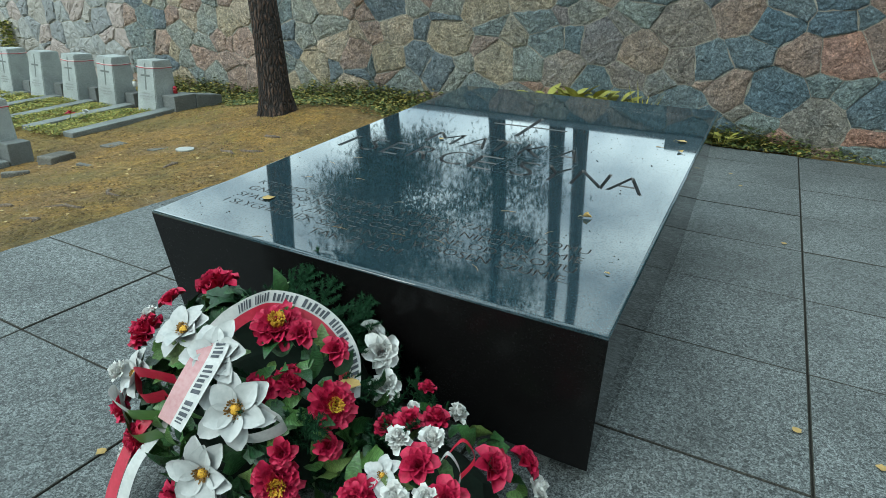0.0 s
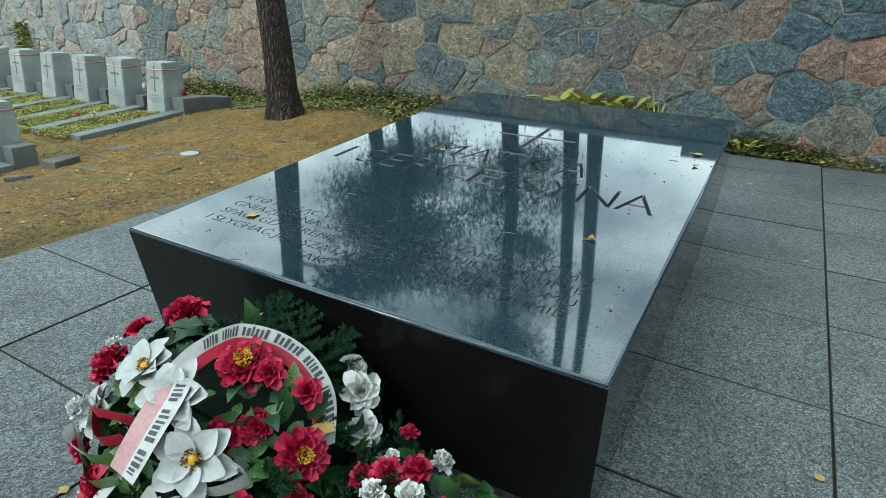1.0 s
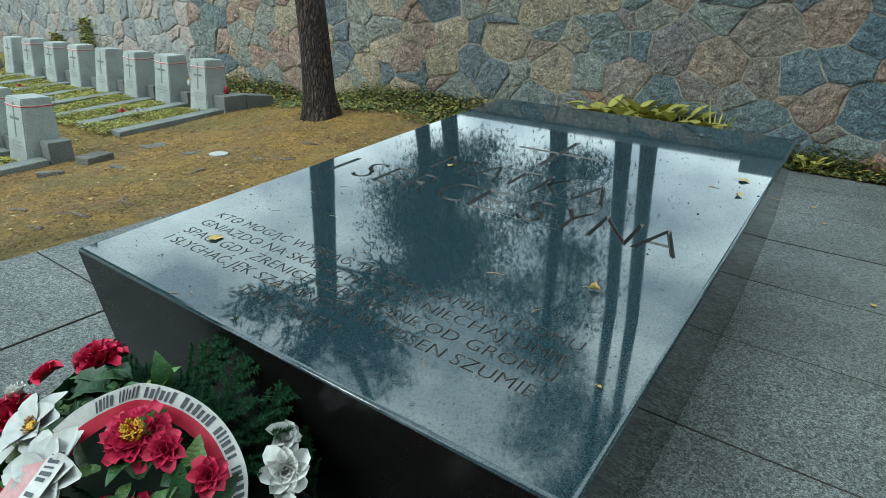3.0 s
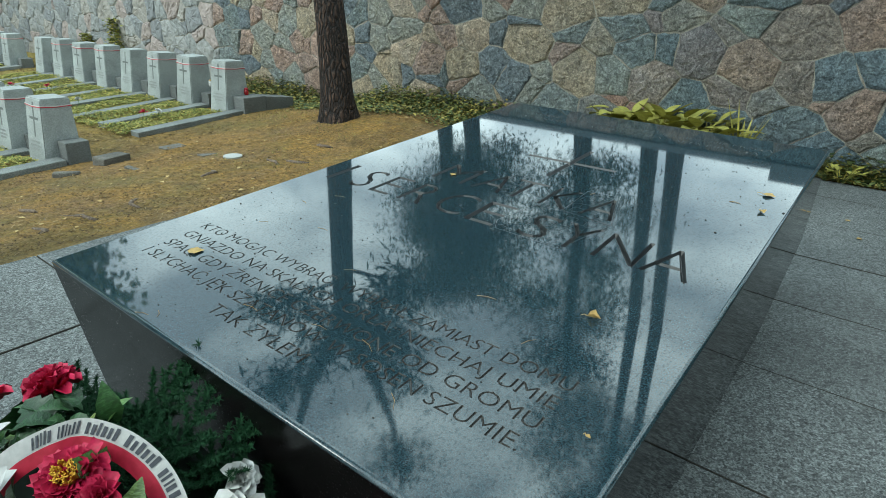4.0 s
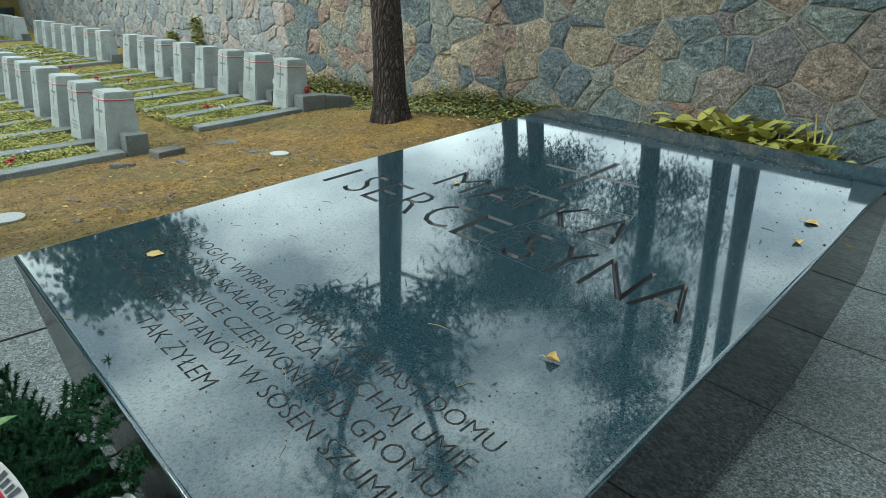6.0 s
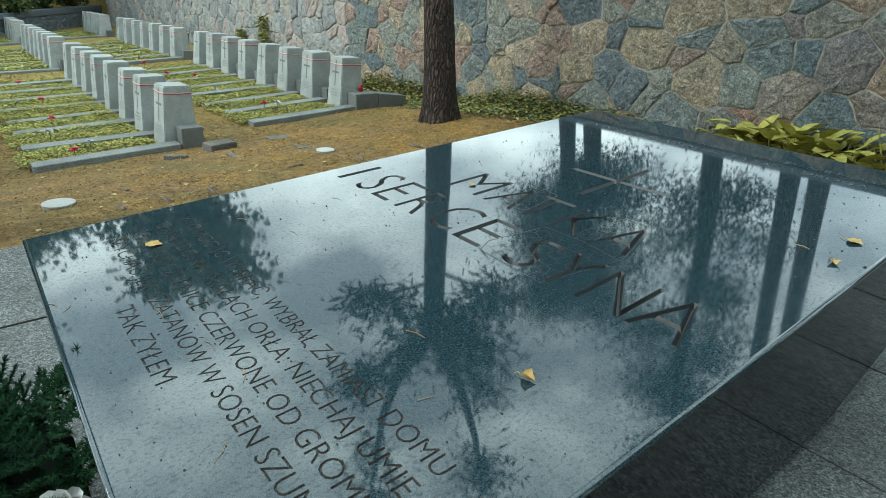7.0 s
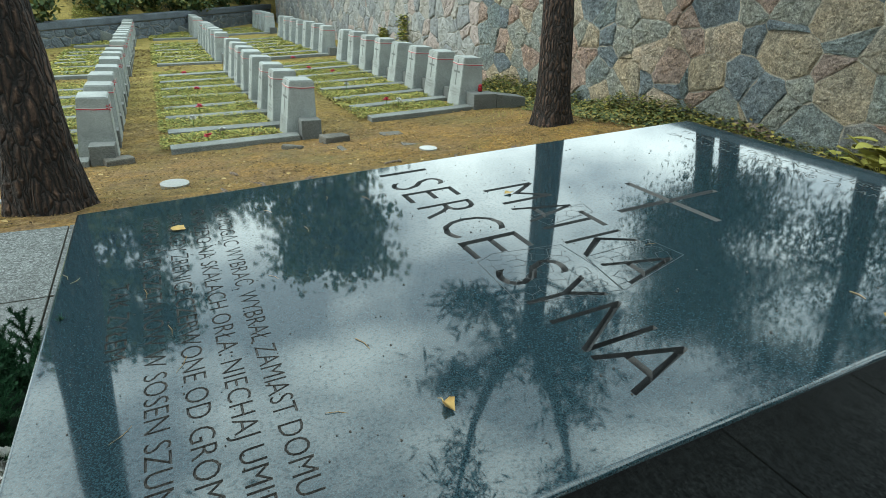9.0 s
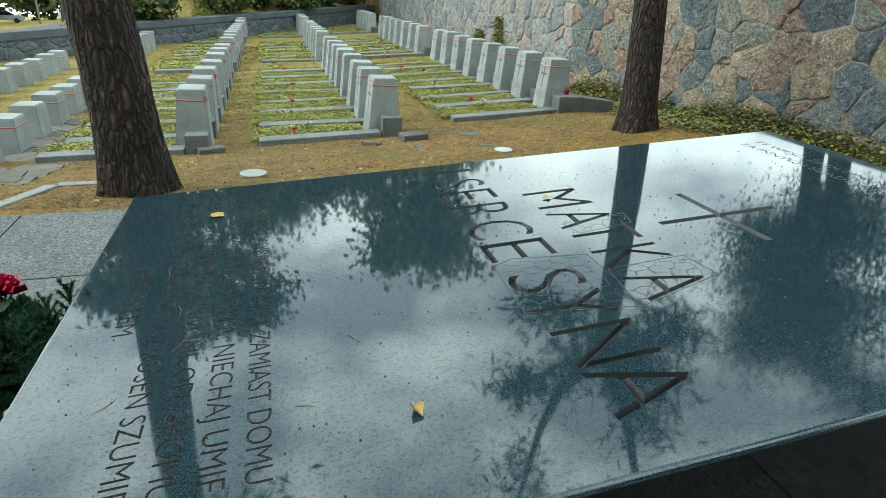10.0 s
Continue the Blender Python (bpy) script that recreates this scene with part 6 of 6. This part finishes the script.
for x0, x1, y0, y1 in ((-12.0, -3.3, -2.5, -1.6), (-5.2, -4.0, 2.2, 3.3)):
    for poly in cell_polys(x0, x1, y0, y1, 0.45, 0.36, 0.38, frnd):
        if frnd.random() < (0.25 if y0 < 0 else 0.8):
            continue
        cx = sum(p[0] for p in poly) / len(poly)
        cy = sum(p[1] for p in poly) / len(poly)
        z = land(cx, cy)
        bm = bmesh.new()
        up = [bm.verts.new((cx + (x - cx) * 0.9, cy + (y - cy) * 0.9, z + 0.008)) for x, y in poly]
        dn = [bm.verts.new((cx + (x - cx) * 0.95, cy + (y - cy) * 0.95, z - 0.05)) for x, y in poly]
        bm.faces.new(up)
        for k in range(len(up)):
            bm.faces.new((up[k], dn[k], dn[(k + 1) % len(up)], up[(k + 1) % len(up)]))
        bmesh.ops.recalc_face_normals(bm, faces=bm.faces)
        part("flagstone", bm, CONCRETE, path)
for x, y, lx, ly, h, yaw in ((-4.95, 2.32, 0.22, 0.34, 0.09, 12), (-4.75, 1.75, 0.1, 0.26, 0.05, -30), (-4.9, -0.15, 0.2, 0.3, 0.08, 20)):
    bm = bmesh.new()
    block(bm, -lx / 2, lx / 2, -ly / 2, ly / 2, -0.1, h, 0.02)
    for v in bm.verts:
        v.co += Vector((noise.noise(v.co * 9), noise.noise(v.co * 9 + Vector((3, 1, 2))), noise.noise(v.co * 9 + Vector((7, 7, 1))))) * 0.012
    ob = ob_of("broken_step", bm, CONCRETE)
    ob.matrix_world = pose(x, y, land(x, y), 0, 0, yaw)
    tagged(ob, "broken dark stone step half sunk in the soil", "stone step", "broken steps")


# ---- the road beyond the cemetery ----
ASPHALT = stone_mat("asphalt", (0.09, 0.09, 0.09), (0.16, 0.16, 0.16), 0.3, 0.9, 90, (0.8, 1.05))
vs, fs = [], []
for k in range(14):
    u = k / 13
    for side in (-3.2, 3.2):
        x, y = -44.0 - 100.0 * u, -11.5 - 21.0 * u + side
        vs.append((x, y, land(x, y) + 0.12))
for k in range(13):
    fs.append((2 * k, 2 * k + 1, 2 * k + 3, 2 * k + 2))
tagged(new("road", raw_mesh("road", vs, fs, ASPHALT)), "grey asphalt road far beyond the cemetery wall", "road", kind="structure")

TYRE = cloth_mat("tyre_rubber", (0.012, 0.012, 0.012), (0.025, 0.025, 0.025), 0.85)
PANE = Nodes("dark_car_glass", 0.08)
PANE.color((0.015, 0.02, 0.022))


def car(x, y, yaw, paint, label):
    c = holder("car", pose(x, y, land(x, y) + 0.13, 0, 0, yaw), label, "car", "cars on the road")
    prof = [(-2.1, 0.35), (-2.15, 0.75), (-1.9, 0.95), (-1.3, 1.02), (1.0, 0.98), (1.9, 0.85), (2.15, 0.65), (2.12, 0.32)]
    bm = bmesh.new()
    a = [bm.verts.new((px, -0.86, pz)) for px, pz in prof]
    b = [bm.verts.new((px, 0.86, pz)) for px, pz in prof]
    bm.faces.new(a)
    bm.faces.new(b[::-1])
    for k in range(len(prof)):
        k2 = (k + 1) % len(prof)
        bm.faces.new((a[k2], a[k], b[k], b[k2]))
    bmesh.ops.bevel(bm, geom=list(bm.edges), offset=0.06, segments=2, affect="EDGES")
    body = part("body", bm, paint, c)
    bm = bmesh.new()
    cab = [(-1.75, 0.98, 0.78), (-1.3, 1.45, 0.62), (0.2, 1.48, 0.62), (1.05, 0.98, 0.78)]
    a = [bm.verts.new((px, -w, pz)) for px, pz, w in cab]
    b = [bm.verts.new((px, w, pz)) for px, pz, w in cab]
    bm.faces.new(a)
    bm.faces.new(b[::-1])
    for k in range(4):
        k2 = (k + 1) % 4
        bm.faces.new((a[k2], a[k], b[k], b[k2]))
    part("window_band", bm, PANE.m, c, "dark glass")
    bm = bmesh.new()
    block(bm, -1.3, 0.22, -0.6, 0.6, 1.46, 1.53, 0.02)
    part("roof", bm, paint, c)
    for wx in (-1.35, 1.35):
        for wy in (-0.8, 0.8):
            bm = bmesh.new()
            tube(bm, [(wx, wy - 0.1, 0.32), (wx, wy + 0.1, 0.32)], [0.32, 0.32], 18)
            part("wheel", bm, TYRE, c)
    for wy in (-0.6, 0.6):
        bm = bmesh.new()
        block(bm, 2.08, 2.18, wy - 0.18, wy + 0.18, 0.62, 0.76, 0.03)
        part("headlight", bm, LENS.m, c)


CAR_WHITE = cloth_mat("white_car_paint", (0.6, 0.61, 0.61), (0.68, 0.69, 0.69), 0.25)
CAR_GREY = cloth_mat("silver_car_paint", (0.3, 0.32, 0.33), (0.38, 0.4, 0.41), 0.25)
car(-97.0, -33.0, 100, CAR_GREY, "silver estate car on the road beyond the cemetery")
car(-90.0, -20.6, 12, CAR_WHITE, "white car coming along the far road")
car(-112.0, -28.5, 105, CAR_WHITE, "white car behind the cemetery wall")

post = holder("street_lamp", pose(-82.0, -24.5, land(-82.0, -24.5)), "tall thin grey street lamp beside the far road", "street lamp")
bm = bmesh.new()
tube(bm, [(0, 0, 0), (0, 0, 4), (0, 0, 8.5)], [0.11, 0.09, 0.07], 10)
part("pole", bm, METAL.m, post, smooth=True)
bm = bmesh.new()
tube(bm, [(0, 0, 8.4), (0.3, 0.3, 8.8), (1.0, 1.0, 8.9)], [0.05, 0.05, 0.04], 8)
part("arm", bm, METAL.m, post, smooth=True)
bm = bmesh.new()
block(bm, 0.9, 1.4, 0.85, 1.2, 8.82, 8.94, 0.03)
part("lamp_head", bm, METAL.m, post)
for k, (x, y, h) in enumerate([(-118.0, -12.0, 15), (-128.0, -24.0, 17), (-135.0, -38.0, 16), (-120.0, -48.0, 15), (-96.0, -40.0, 14), (-78.0, -38.0, 13), (-104.0, -9.0, 15), (-140.0, -30.0, 18)]):
    tree("broadleaf_tree", x, y, [(0, 0, 0), (0.15, 0.1, h * 0.4), (0, -0.1, h * 0.85)], [0.35, 0.25, 0.08], (1.5, h, 6.5), 400 + k, "distant green tree beside the road", leaf=BROAD, tufts=22, density=60, spread=1.5, ln=0.9, wd=0.5)
